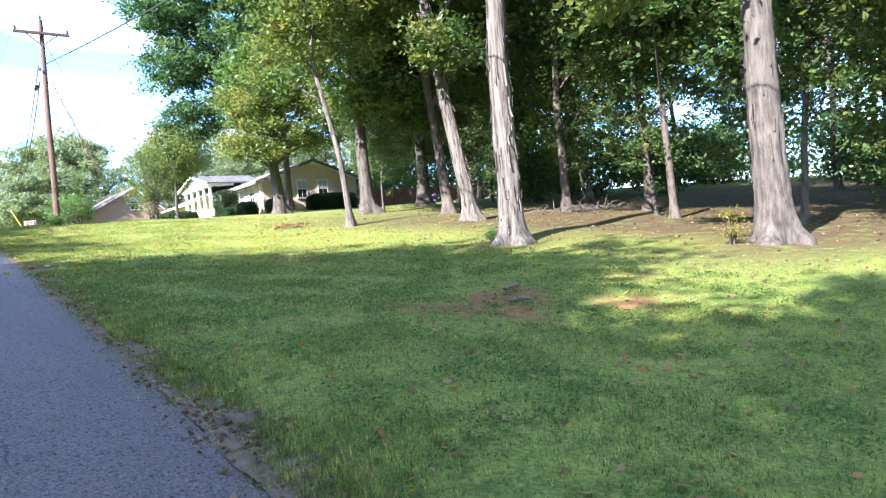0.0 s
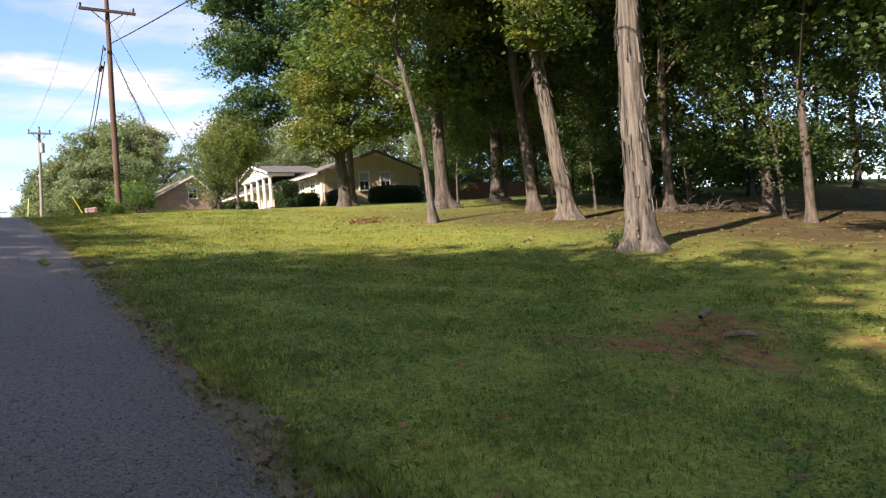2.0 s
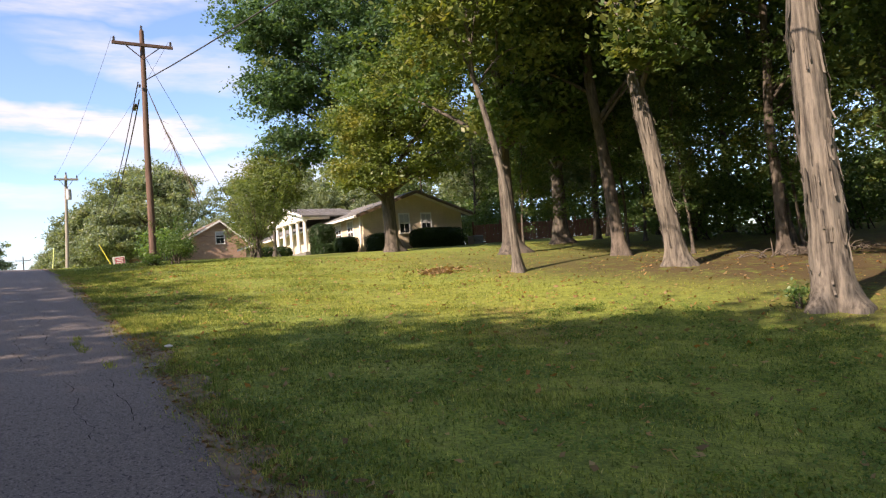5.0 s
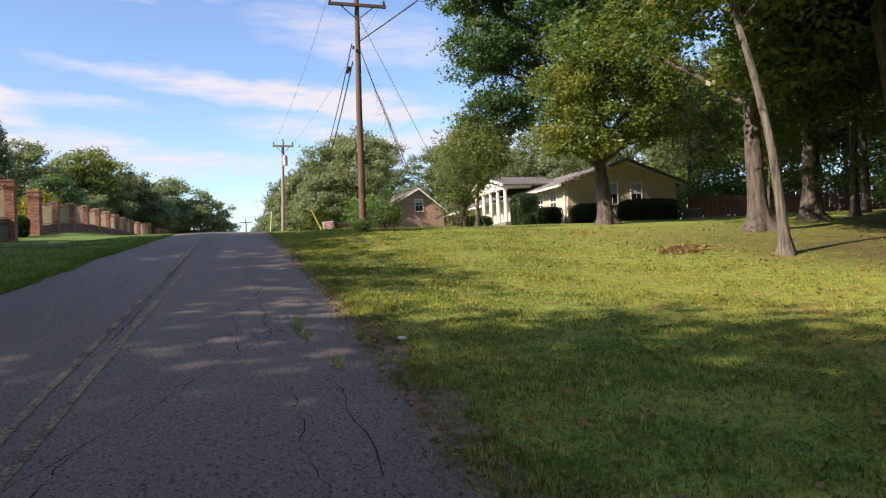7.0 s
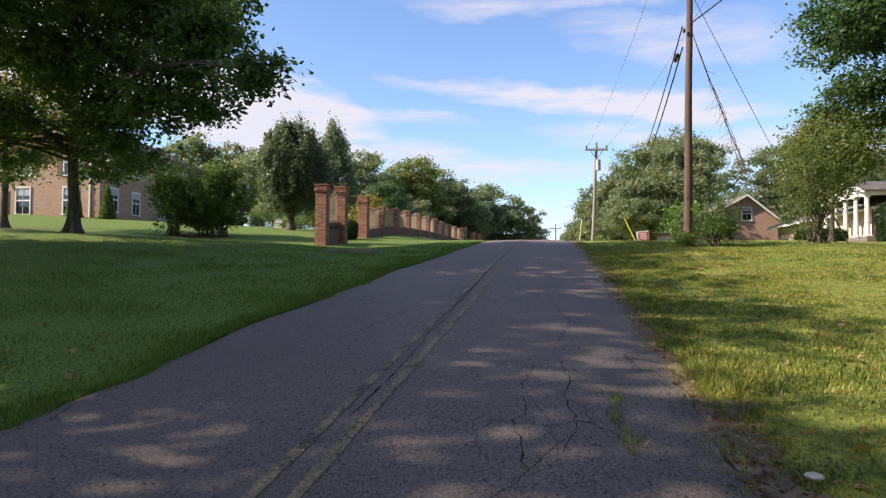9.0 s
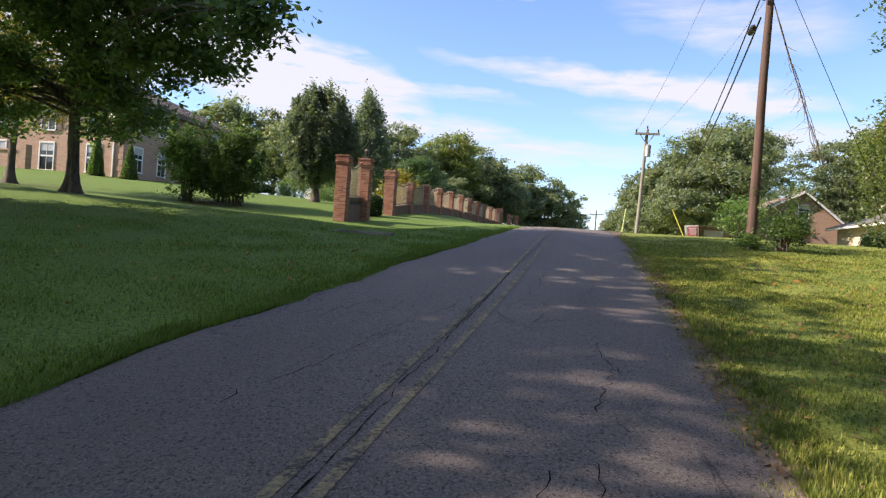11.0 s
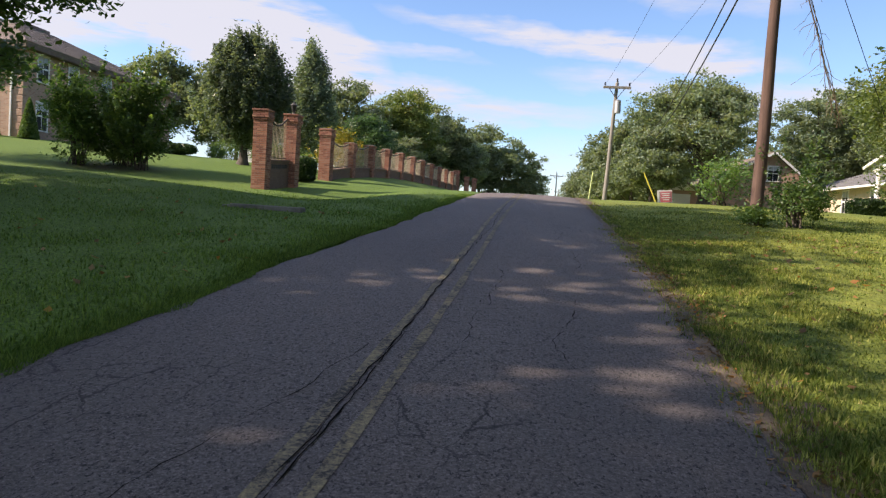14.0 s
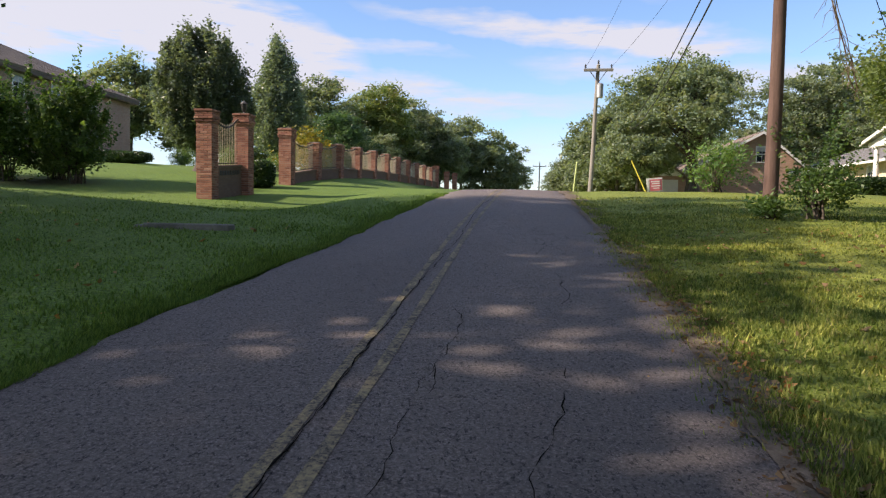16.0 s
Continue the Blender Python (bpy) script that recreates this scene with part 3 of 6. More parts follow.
def crown_points(rng, centre, radii, clumps, per, spread, seed, hollow=0.55, cut=None, lobes=0, taper=0.0, grain=(1, 1, 0.6)):
    """Clump centres and leaf places of a crown: one ragged shell, or boughs (lobes) with gaps between; taper narrows it upwards."""
    radii = np.asarray(radii, float)

    def shell(v):
        return 1 + 0.42 * noise.noise(Vector(v) * 1.7 + Vector((seed * 3.1, seed, 0))) + 0.22 * noise.noise(Vector(v) * 4.1 + Vector((0, seed * 2.3, 5)))
    if lobes:
        q = np.arange(lobes) + 0.5
        zq = 1 - 1.85 * q / lobes
        th = 2.39996 * np.arange(lobes) + seed
        d = np.stack([np.sqrt(1 - zq ** 2) * np.cos(th), np.sqrt(1 - zq ** 2) * np.sin(th), zq], -1)
        wob = np.array([shell(v) for v in d])
        C = d * (wob * rng.uniform(0.50, 0.80, lobes))[:, None] * radii
        R = rng.uniform(0.26, 0.46, lobes) * (0.6 * radii[0] + 0.4 * radii[2]) * (6.5 / lobes ** 0.5) ** 0.5
        w = R ** 2 / (R ** 2).sum()
        pick = rng.choice(lobes, clumps * 2, p=w)
        e = rng.standard_normal((clumps * 2, 3)); e[:, 2] += 0.25
        e /= np.linalg.norm(e, axis=1)[:, None]
        P = C[pick] + e * (R[pick] * rng.uniform(0.25, 1, clumps * 2) ** 0.5)[:, None] * np.array([1, 1, 0.68])
    else:
        d = rng.standard_normal((clumps * 2, 3)); d /= np.linalg.norm(d, axis=1)[:, None]
        wob = np.array([shell(v) for v in d])
        r = (hollow ** 3 + (1 - hollow ** 3) * rng.uniform(0, 1, len(d))) ** (1 / 3) * (1 + (wob - 1) * (0.45 if taper else 1))
        P = d * r[:, None] * radii
    if taper:
        up = np.clip((P[:, 2] / radii[2] + 1) / 2, 0, 1)
        P[:, :2] *= (1.25 - taper * up)[:, None]
    P = P + np.asarray(centre)
    if cut is not None:
        P = P[P[:, 2] > cut]
    P = P[:clumps]
    sp = spread * rng.uniform(0.6, 1.4, len(P))
    L = P[:, None] + rng.standard_normal((len(P), per, 3)) * sp[:, None, None] * np.asarray(grain)
    return P, L.reshape(-1, 3)


def make_tree(at, height, dbh, crown_low, radius, seed, bark, leaf, label, clumps=260, per=70, size=0.13, spread=0.36, lean=(0, 0), group="", limbs=26, shift=(0, 0), sides=14, name="tree", flare=1.0, hollow=0.5, extra=(), plates=0, lobes=0, taper=0.0, grain=(1, 1, 0.6), limb_low=0.0):
    """A tapered trunk with limbs, and a crown of leaf clumps. lean: metres of drift for each metre of height."""
    rng = np.random.default_rng(seed)
    x, y = at
    top = thing(name, (x, y, gz(x, y)), label, "tree", group)
    fine = sides > 20
    zz = np.concatenate([[-0.3, 0.0, 0.08, 0.18, 0.32, 0.5, 0.8], np.linspace(1.2, height * 0.9, 26)]) if not fine else np.concatenate([[-0.3], np.arange(0, 9, 0.09), np.linspace(9, height * 0.9, 20)])
    bend = np.stack([np.interp(zz, np.linspace(-1, height, 9), np.cumsum(rng.normal(0, 0.09, 9))) for _ in range(2)], -1) * np.clip(zz / 6, 0, 1)[:, None]
    axis = np.stack([lean[0] * zz + bend[:, 0], lean[1] * zz + bend[:, 1], zz], -1)
    r = dbh / 2 * np.clip(1.03 - 0.85 * zz / height, 0.08, 1.2)
    ang = np.arange(sides) * 2 * np.pi / sides
    roots = 0.35 * np.sin(3 * ang + seed) + 0.3 * np.sin(5 * ang + 2 * seed)
    rough = rng.standard_normal((len(zz) + 12, sides))
    if fine:
        rough = np.stack([np.convolve(c, np.ones(7) / 7 ** 0.5, "same") for c in rough.T], -1)
    rough = 0.045 * rough[6:-6]
    rad = r[:, None] * (1 + rough + flare * np.exp(-np.clip(zz, 0, 9) / 0.32)[:, None] * (0.75 + roots[None]))
    ring = axis[:, None] + np.stack([rad * np.cos(ang), rad * np.sin(ang), 0 * rad], -1)
    i, j = np.arange(len(zz) - 1)[:, None] * sides, np.arange(sides)[None]
    k = (j + 1) % sides
    V, F = [ring.reshape(-1, 3)], [np.stack([i + j, i + k, i + sides + k, i + sides + j], -1).reshape(-1, 4)]
    zc = (crown_low + height) / 2
    centre = (lean[0] * zc + shift[0], lean[1] * zc + shift[1], zc)
    P, L = crown_points(rng, centre, (radius, radius, (height - crown_low) / 2), clumps, per, spread, seed, hollow, None, lobes, taper, grain)
    for (ex, ey, ez, er, ec) in extra:
        P2, L2 = crown_points(rng, (ex, ey, ez), (er, er, er * 0.6), ec, per, spread, seed + 7, 0.2)
        P, L = np.concatenate([P, P2[:3]]), np.concatenate([L, L2])
    pick = rng.choice(len(P), min(limbs, len(P)), replace=False)
    if extra:
        pick = np.concatenate([pick, np.arange(len(P) - 3 * len(extra), len(P))])
    for q in pick:
        target = P[q]
        z0 = float(np.clip(target[2] - np.hypot(*(target[:2] - centre[:2])) * rng.uniform(0.5, 0.95), max(crown_low * 0.75, limb_low) + rng.uniform(0, 0.12 * height), height * 0.85))
        a = np.array([np.interp(z0, zz, axis[:, n]) for n in range(3)])
        s = np.linspace(0, 1, 6)[:, None]
        mid = (a + target) / 2 + np.array([0, 0, 0.12 * np.linalg.norm(target - a)]) + rng.normal(0, 0.25, 3)
        path = (1 - s) ** 2 * a + 2 * s * (1 - s) * mid + s ** 2 * target
        r0 = np.interp(z0, zz, r) * rng.uniform(0.3, 0.55)
        tube(path, np.linspace(r0, 0.02, 6), 5, V, F)
    part("trunk", smooth(quick_mesh("trunk", np.concatenate(V), np.concatenate(F), bark)), bark, top)
    if plates:
        PV, PF = [], []
        for q in range(plates):
            z0, th, ln, wd = rng.uniform(0.5, 9), rng.uniform(0, 6.283), rng.uniform(0.15, 0.6), rng.uniform(0.018, 0.05)
            zs = z0 - ln * np.linspace(0, 1, 4)
            lift = np.array([0.004, 0.012, 0.025, rng.uniform(0.03, 0.09)]) if rng.uniform() < 0.6 else np.array([0.05, 0.02, 0.012, 0.008])
            rr = np.interp(zs, zz, r) * 1.05 + lift
            cx, cy = np.interp(zs, zz, axis[:, 0]), np.interp(zs, zz, axis[:, 1])
            b0 = sum(len(v) for v in PV)
            for s_, dr in ((-1, 0), (1, 0), (-1, 0.012), (1, 0.012)):
                aa = th + s_ * wd / (2 * rr)
                PV.append(np.stack([cx + (rr + dr) * np.cos(aa), cy + (rr + dr) * np.sin(aa), zs], -1))
            for k in range(3):
                for u, v in ((0, 4), (8, 12), (0, 8), (4, 12)):
                    PF.append([b0 + u + k, b0 + v + k, b0 + v + k + 1, b0 + u + k + 1])
        tagged(part("peeling_bark", quick_mesh("peeling_bark", np.concatenate(PV), np.array(PF), bark), bark, top, "long loose strips of peeling bark"), kind="stuff")
    LV, LF = leaf_quads(L, size, rng)
    part("crown", quick_mesh("crown", LV, LF, leaf), leaf, top)
    return top


def make_bush(at, radii, seed, leaf, label, category="shrub", clumps=60, per=70, size=0.05, spread=0.14, stems=8, name="shrub", group="", hollow=0.5, low=0.1, bark=BARK_DARK, shoots=0):
    """A many-stemmed bush of leafy clumps."""
    rng = np.random.default_rng(seed)
    x, y = at
    top = thing(name, (x, y, gz(x, y)), label, category, group)
    P, L = crown_points(rng, (0, 0, radii[2] + low), radii, clumps, per, spread, seed, hollow, 0.05)
    L = L[L[:, 2] > 0.03]
    if shoots:
        tips = P[rng.choice(len(P), shoots)]
        out = tips - np.array([0, 0, radii[2] * 0.4])
        out = out / np.linalg.norm(out, axis=1)[:, None] + np.array([0, 0, 0.9])
        s = rng.uniform(0, 1, (shoots, 46, 1))
        L = np.concatenate([L, (tips[:, None] + out[:, None] * s * rng.uniform(0.3, 0.75, (shoots, 1, 1)) + rng.normal(0, 0.045, (shoots, 46, 3))).reshape(-1, 3)])
    V, F = [], []
    for q in rng.choice(len(P), min(stems, len(P)), replace=False):
        s = np.linspace(0, 1, 5)[:, None]
        a = np.array([rng.normal(0, radii[0] * 0.15), rng.normal(0, radii[1] * 0.15), -0.1])
        mid = a + np.array([*(0.35 * (P[q] - a)[:2]), 0.6 * (P[q] - a)[2]])
        tube((1 - s) ** 2 * a + 2 * s * (1 - s) * mid + s ** 2 * P[q], np.linspace(0.03, 0.008, 5), 5, V, F)
    stem = part("branching_stem", smooth(quick_mesh("branching_stem", np.concatenate(V), np.concatenate(F), bark)), bark, top)
    if stems > 12:
        tagged(stem, "", "", kind="stuff")
    LV, LF = leaf_quads(L, size, rng)
    part("foliage", quick_mesh("foliage", LV, LF, leaf), leaf, top)
    return top

# ---------------------------------------------------------------- trees of the right-hand lawn
make_tree((15.3, 8.0), 23, 0.74, 8.0, 6.5, 11, BARK_GREY, LEAF_WARM, "large oak with mottled grey bark and flared base", clumps=420, per=75, size=0.125, lean=(0.0, 0.02), sides=36, plates=50, lobes=22, extra=((-2.6, 1.5, 6.4, 1.6, 30), (2.0, -2.5, 6.0, 1.8, 24)))
make_tree((12.45, 13.45), 22, 0.60, 7.6, 5.5, 12, BARK_PALE, LEAF_WARM, "shaggy-barked hickory with pale peeling trunk", clumps=400, per=75, size=0.125, lean=(0.0, 0.0), sides=36, plates=110, lobes=20)
make_tree((16.8, 20.0), 20, 0.52, 6.0, 5.0, 13, BARK_PALE, LEAF_WOOD, "leaning hickory with pale shaggy bark", clumps=380, per=75, size=0.125, lean=(-0.11, 0.07), sides=36, plates=90, lobes=18, extra=((-1.5, -1.0, 6.2, 1.5, 22),))
make_tree((13.2, 22.8), 13, 0.23, 4.8, 2.8, 14, BARK_PALE, LEAF_WARM, "slender young tree leaning over the lawn", clumps=170, per=75, size=0.11, lean=(-0.018, 0.05), limbs=16, sides=24, lobes=12)
make_tree((18.0, 38.8), 9.6, 0.72, 3.4, 3.3, 15, BARK_GREY, LEAF_WARM, "stout tree with yellow-green leaves before the stucco house", clumps=300, per=95, size=0.10, spread=0.30, shift=(-0.3, -0.6), limbs=30, lobes=15, extra=((-2.6, -0.6, 3.9, 1.2, 22), (-1.2, -1.5, 3.6, 0.9, 14), (1.6, -1.2, 4.2, 1.0, 14)))
make_tree((14.4, 46.5), 6.2, 0.2, 2.2, 1.9, 20, BARK_GREY, LEAF_LIGHT, "young light green tree beside the porch", clumps=170, per=80, size=0.085, spread=0.38, limbs=18, lobes=9)
make_tree((22.6, 46.9), 24, 0.5, 6.0, 9.2, 19, BARK_DARK, LEAF_OAK, "big spreading blue-green oak beside the house", clumps=1300, per=95, size=0.125, spread=0.36, shift=(-0.9, -1.3), limbs=44, lobes=34, extra=((-4.2, -3.3, 7.0, 2.2, 45), (-6.6, -1.0, 6.6, 2.3, 55), (-8.0, -2.0, 9.6, 2.1, 50), (-8.2, -1.5, 13.2, 2.4, 60)))
make_tree((17.7, 28.6), 20, 0.60, 4.6, 5.5, 16, BARK_GREY, LEAF_WOOD, "woodland oak with widely flared roots", clumps=360, per=75, size=0.13, lean=(-0.02, 0.03), flare=1.6, lobes=20, extra=((-1.5, -2.0, 5.2, 1.8, 40), (1.5, -2.0, 6.0, 1.8, 40), (0.0, -2.5, 7.5, 1.9, 40)))
make_tree((24.1, 32.7), 19, 0.70, 3.6, 5.5, 17, BARK_GREY, LEAF_WOOD, "woodland oak beside the wooden fence", clumps=340, per=75, size=0.13, flare=1.3, lobes=20, extra=((-1.5, -2.2, 4.8, 1.9, 40), (1.0, -2.2, 6.2, 2.0, 40)))
make_tree((19.2, 24.4), 21, 0.46, 4.6, 5.0, 18, BARK_DARK, LEAF_WOOD, "dark straight woodland trunk", clumps=340, per=75, size=0.13, lean=(-0.02, 0.02), lobes=20)

# woodland behind: three kinds, repeated
proto = [
    make_tree((23.5, 17.0), 20, 0.36, 4.4, 4.6, 21, BARK_DARK, LEAF_WOOD, "tall dark-barked woodland tree in leaf", clumps=230, per=48, size=0.14, spread=0.42, lobes=16, group="woodland trees", limbs=18, sides=9),
    make_tree((22.0, 11.8), 18, 0.30, 3.2, 4.2, 22, BARK_DARK, LEAF_WOOD, "tall dark-barked woodland tree in leaf", clumps=230, per=48, size=0.14, spread=0.42, lobes=16, group="woodland trees", limbs=18, sides=9, lean=(0.04, -0.02)),
    make_tree((26.0, 22.0), 16, 0.26, 2.0, 3.8, 23, BARK_GREY, LEAF_WOOD, "slender grey-trunked woodland tree in leaf", clumps=220, per=48, size=0.135, spread=0.42, lobes=14, group="woodland trees", limbs=18, sides=9, lean=(-0.05, 0.05)),
]
rng = np.random.default_rng(77)
taken = [(23.5, 17.0), (22.0, 11.8), (26.0, 22.0), (24.1, 32.7), (19.2, 24.4), (17.7, 28.6), (16.8, 20)]
count = 0
for _ in range(4000):
    x, y = rng.uniform(17, 58), rng.uniform(-14, 46)
    far = min(math.hypot(x - a, y - b) for a, b in taken)
    if far < (2.6 if x < 34 else 4.2) or x < 19.5 + 0.05 * abs(y - 10) or (y > 27 and x < 25) or (y > 38 and x < 46):
        continue
    taken.append((x, y)); count += 1
    s = rng.uniform(0.8, 1.2)
    copy_thing(proto[count % 3], Matrix.Translation((x, y, gz(x, y))) @ Matrix.Rotation(rng.uniform(0, 6.28), 4, "Z") @ Matrix.Diagonal((s, s, s * rng.uniform(0.9, 1.1), 1)))
    if count >= 38:
        break
# saplings under the tall trees
for x, y, sc in ((21.0, 15.0, 0.5), (20.6, 22.4, 0.42), (22.5, 27.0, 0.55), (19.6, 30.2, 0.42), (24.5, 12.5, 0.55), (23.2, 20.0, 0.5), (26.5, 29.5, 0.6), (20.2, 6.0, 0.5)):
    copy_thing(proto[2], Matrix.Translation((x, y, gz(x, y))) @ Matrix.Rotation(x * 3, 4, "Z") @ Matrix.Scale(sc, 4))
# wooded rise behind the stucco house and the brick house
hill = make_tree((46, 50), 17, 0.45, 2.0, 6.0, 24, BARK_DARK, LEAF_FAR_HAZE, "tall leafy tree on the wooded rise behind the houses", clumps=300, per=70, size=0.2, spread=0.42, lobes=20, group="trees on the rise", limbs=16, sides=8)
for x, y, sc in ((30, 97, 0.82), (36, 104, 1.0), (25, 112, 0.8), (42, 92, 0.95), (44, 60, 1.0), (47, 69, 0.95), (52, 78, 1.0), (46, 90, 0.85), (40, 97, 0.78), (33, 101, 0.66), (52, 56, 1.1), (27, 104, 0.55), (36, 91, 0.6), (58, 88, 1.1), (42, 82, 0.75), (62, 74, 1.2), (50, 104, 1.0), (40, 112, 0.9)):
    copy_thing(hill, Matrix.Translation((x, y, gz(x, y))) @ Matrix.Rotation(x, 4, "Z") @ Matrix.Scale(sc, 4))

# undergrowth along the wood's edge
under = make_bush((27.5, 27.0), (2.0, 2.0, 1.5), 31, LEAF_SHRUB, "leafy green undergrowth in the wood", "undergrowth", clumps=90, per=44, size=0.1, spread=0.34, stems=8, name="undergrowth", group="undergrowth")
rng = np.random.default_rng(5)
for q in range(30):
    x = rng.uniform(24, 58); y = rng.uniform(-12, 40)
    if (y > 30 and x < 32) or (x < 30 and y < 20):
        x += 12
    s = rng.uniform(0.6, 1.5) * (1 + 0.012 * max(0, x - 25))
    copy_thing(under, Matrix.Translation((x, y, gz(x, y))) @ Matrix.Rotation(q, 4, "Z") @ Matrix.Scale(s, 4))

for q, (x, y, s) in enumerate(((33.5, 54.5, 1.0), (37, 53.5, 1.2), (41, 54, 1.1), (45, 52, 1.3), (49, 51, 1.3), (53, 49, 1.4), (39, 57, 1.5), (46, 56, 1.6), (34, 58, 1.4))):
    copy_thing(under, Matrix.Translation((x, y, gz(x, y))) @ Matrix.Rotation(q, 4, "Z") @ Matrix.Scale(s, 4))
for q, (x, y, s) in enumerate(((36, 56, 0.75), (42, 55.5, 0.8), (50, 54, 0.9), (34.5, 62, 0.8))):
    copy_thing(proto[q % 3], Matrix.Translation((x, y, gz(x, y))) @ Matrix.Rotation(q, 4, "Z") @ Matrix.Scale(s, 4))

for q in range(15):
    x, y = 60 + 3 * math.sin(q * 2.1), -22 + 4.9 * q
    copy_thing(under, Matrix.Translation((x, y, gz(x, y) - 0.3)) @ Matrix.Rotation(q, 4, "Z") @ Matrix.Scale(1.9, 4))
for q in range(10):
    x, y = 18 + 4.6 * q, -19 + 2 * math.sin(q * 1.7)
    copy_thing(under, Matrix.Translation((x, y, gz(x, y) - 0.3)) @ Matrix.Rotation(q, 4, "Z") @ Matrix.Scale(2.0, 4))

# ---------------------------------------------------------------- trees of the left-hand lawn
make_tree((-16.5, 36.9), 16.5, 0.40, 1.8, 5.6, 41, BARK_DARK, LEAF_DARK, "broad dark oak with low sweeping boughs", clumps=760, per=100, size=0.10, spread=0.32, shift=(1.2, -3.6), limbs=40, flare=1.2, lean=(-0.02, 0.0), sides=24, lobes=34, limb_low=2.6,
          extra=((6.4, -4.2, 3.9, 1.7, 44), (8.2, -6.2, 5.2, 1.5, 36), (10.6, -8.6, 3.2, 0.7, 12), (5.0, -2.0, 7.4, 2.2, 60), (7.4, -5.6, 7.4, 1.8, 50), (-2.5, -2.0, 4.0, 1.9, 44), (2.4, -1.5, 3.9, 1.6, 36), (-4.5, -2.0, 5.4, 2.2, 44), (0.5, -2.5, 5.2, 1.8, 40), (-2.6, -1.0, 2.6, 1.7, 18), (2.3, -1.0, 2.6, 1.4, 14), (-4.8, -2.0, 3.0, 1.9, 18), (0.4, 1.8, 3.0, 1.5, 18)))
make_tree((-23.5, 41.8), 8, 0.34, 2.0, 3.6, 42, BARK_DARK, LEAF_YELLOW, "small tree with yellowing leaves", clumps=190, per=75, size=0.09, spread=0.4, lobes=14)
make_tree((-14.0, 53.8), 6.5, 0.34, 1.1, 1.85, 43, BARK_DARK, LEAF_PEAR_SHEEN, "dense egg-shaped ornamental pear tree", clumps=620, per=90, size=0.085, spread=0.15, hollow=0.55, limbs=20, taper=0.2, grain=(0.7, 0.7, 1.7))
make_tree((-17.6, 75.4), 10.0, 0.34, 1.0, 2.55, 44, BARK_DARK, LEAF_PEAR_SHEEN, "narrow upright ornamental tree", clumps=430, per=70, size=0.11, spread=0.26, hollow=0.35, limbs=16, taper=0.85, grain=(0.8, 0.8, 1.4))
# off to the side and behind, whose shade falls on the road and the lawn
for x, y, h, rr, sd, cl in ((-14.0, 6.5, 17, 6.4, 51, 520), (-15.0, -4.0, 17.5, 6.5, 52, 480), (-13.0, -13.0, 16, 6.5, 53, 260), (-18.0, 18.8, 13.6, 5.6, 54, 370), (-18.0, 26.5, 13.6, 5.2, 55, 250)):
    make_tree((x, y), h, 0.5, 3.2, rr, sd, BARK_DARK, LEAF_DARK, "broad dark oak on the lawn", clumps=cl, per=56, size=0.24, spread=0.7, limbs=20, group="lawn oaks", hollow=0.3)

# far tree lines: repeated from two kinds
far_a = make_tree((-19, 92), 11, 0.4, 0.6, 4.2, 61, BARK_DARK, LEAF_FAR_HAZE, "rounded deciduous tree in the far tree line", clumps=260, per=60, size=0.18, spread=0.33, group="far trees", limbs=12, sides=8, lobes=18)
far_b = make_tree((10.8, 82), 10, 0.4, 0.6, 4.0, 62, BARK_DARK, LEAF_FAR_HAZE, "rounded deciduous tree in the far tree line", clumps=260, per=60, size=0.18, spread=0.33, group="far trees", limbs=14, sides=8, lobes=18)
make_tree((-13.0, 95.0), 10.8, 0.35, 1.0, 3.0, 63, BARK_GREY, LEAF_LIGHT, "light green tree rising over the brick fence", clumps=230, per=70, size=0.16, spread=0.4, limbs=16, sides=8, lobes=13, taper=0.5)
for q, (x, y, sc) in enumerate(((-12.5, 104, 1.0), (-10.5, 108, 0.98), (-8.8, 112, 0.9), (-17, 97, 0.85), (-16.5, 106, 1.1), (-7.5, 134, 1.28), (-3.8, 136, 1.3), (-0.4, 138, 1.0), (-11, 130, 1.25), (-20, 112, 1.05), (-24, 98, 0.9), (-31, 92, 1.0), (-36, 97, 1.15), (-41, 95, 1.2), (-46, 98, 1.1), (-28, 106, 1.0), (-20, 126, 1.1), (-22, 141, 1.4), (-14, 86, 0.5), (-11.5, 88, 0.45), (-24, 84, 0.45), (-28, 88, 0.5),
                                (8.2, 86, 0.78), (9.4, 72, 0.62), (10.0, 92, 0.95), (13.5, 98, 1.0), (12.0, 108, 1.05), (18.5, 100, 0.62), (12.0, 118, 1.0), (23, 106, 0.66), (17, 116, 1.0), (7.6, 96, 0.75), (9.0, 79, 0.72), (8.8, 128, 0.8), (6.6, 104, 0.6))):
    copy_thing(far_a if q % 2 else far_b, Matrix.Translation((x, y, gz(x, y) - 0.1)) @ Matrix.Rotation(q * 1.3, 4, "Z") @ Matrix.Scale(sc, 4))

make_tree((13.9, 75.0), 10.5, 0.95, 3.2, 4.0, 64, BARK_DARK, LEAF_FAR_HAZE, "old thick-trunked tree before the brick house", clumps=420, per=75, size=0.12, spread=0.32, limbs=30, shift=(-1.2, 0), lobes=16, extra=((2.6, 0.5, 8.9, 1.0, 16), (1.6, 0, 7.8, 1.4, 26), (0.6, 0.3, 9.4, 0.8, 10)))
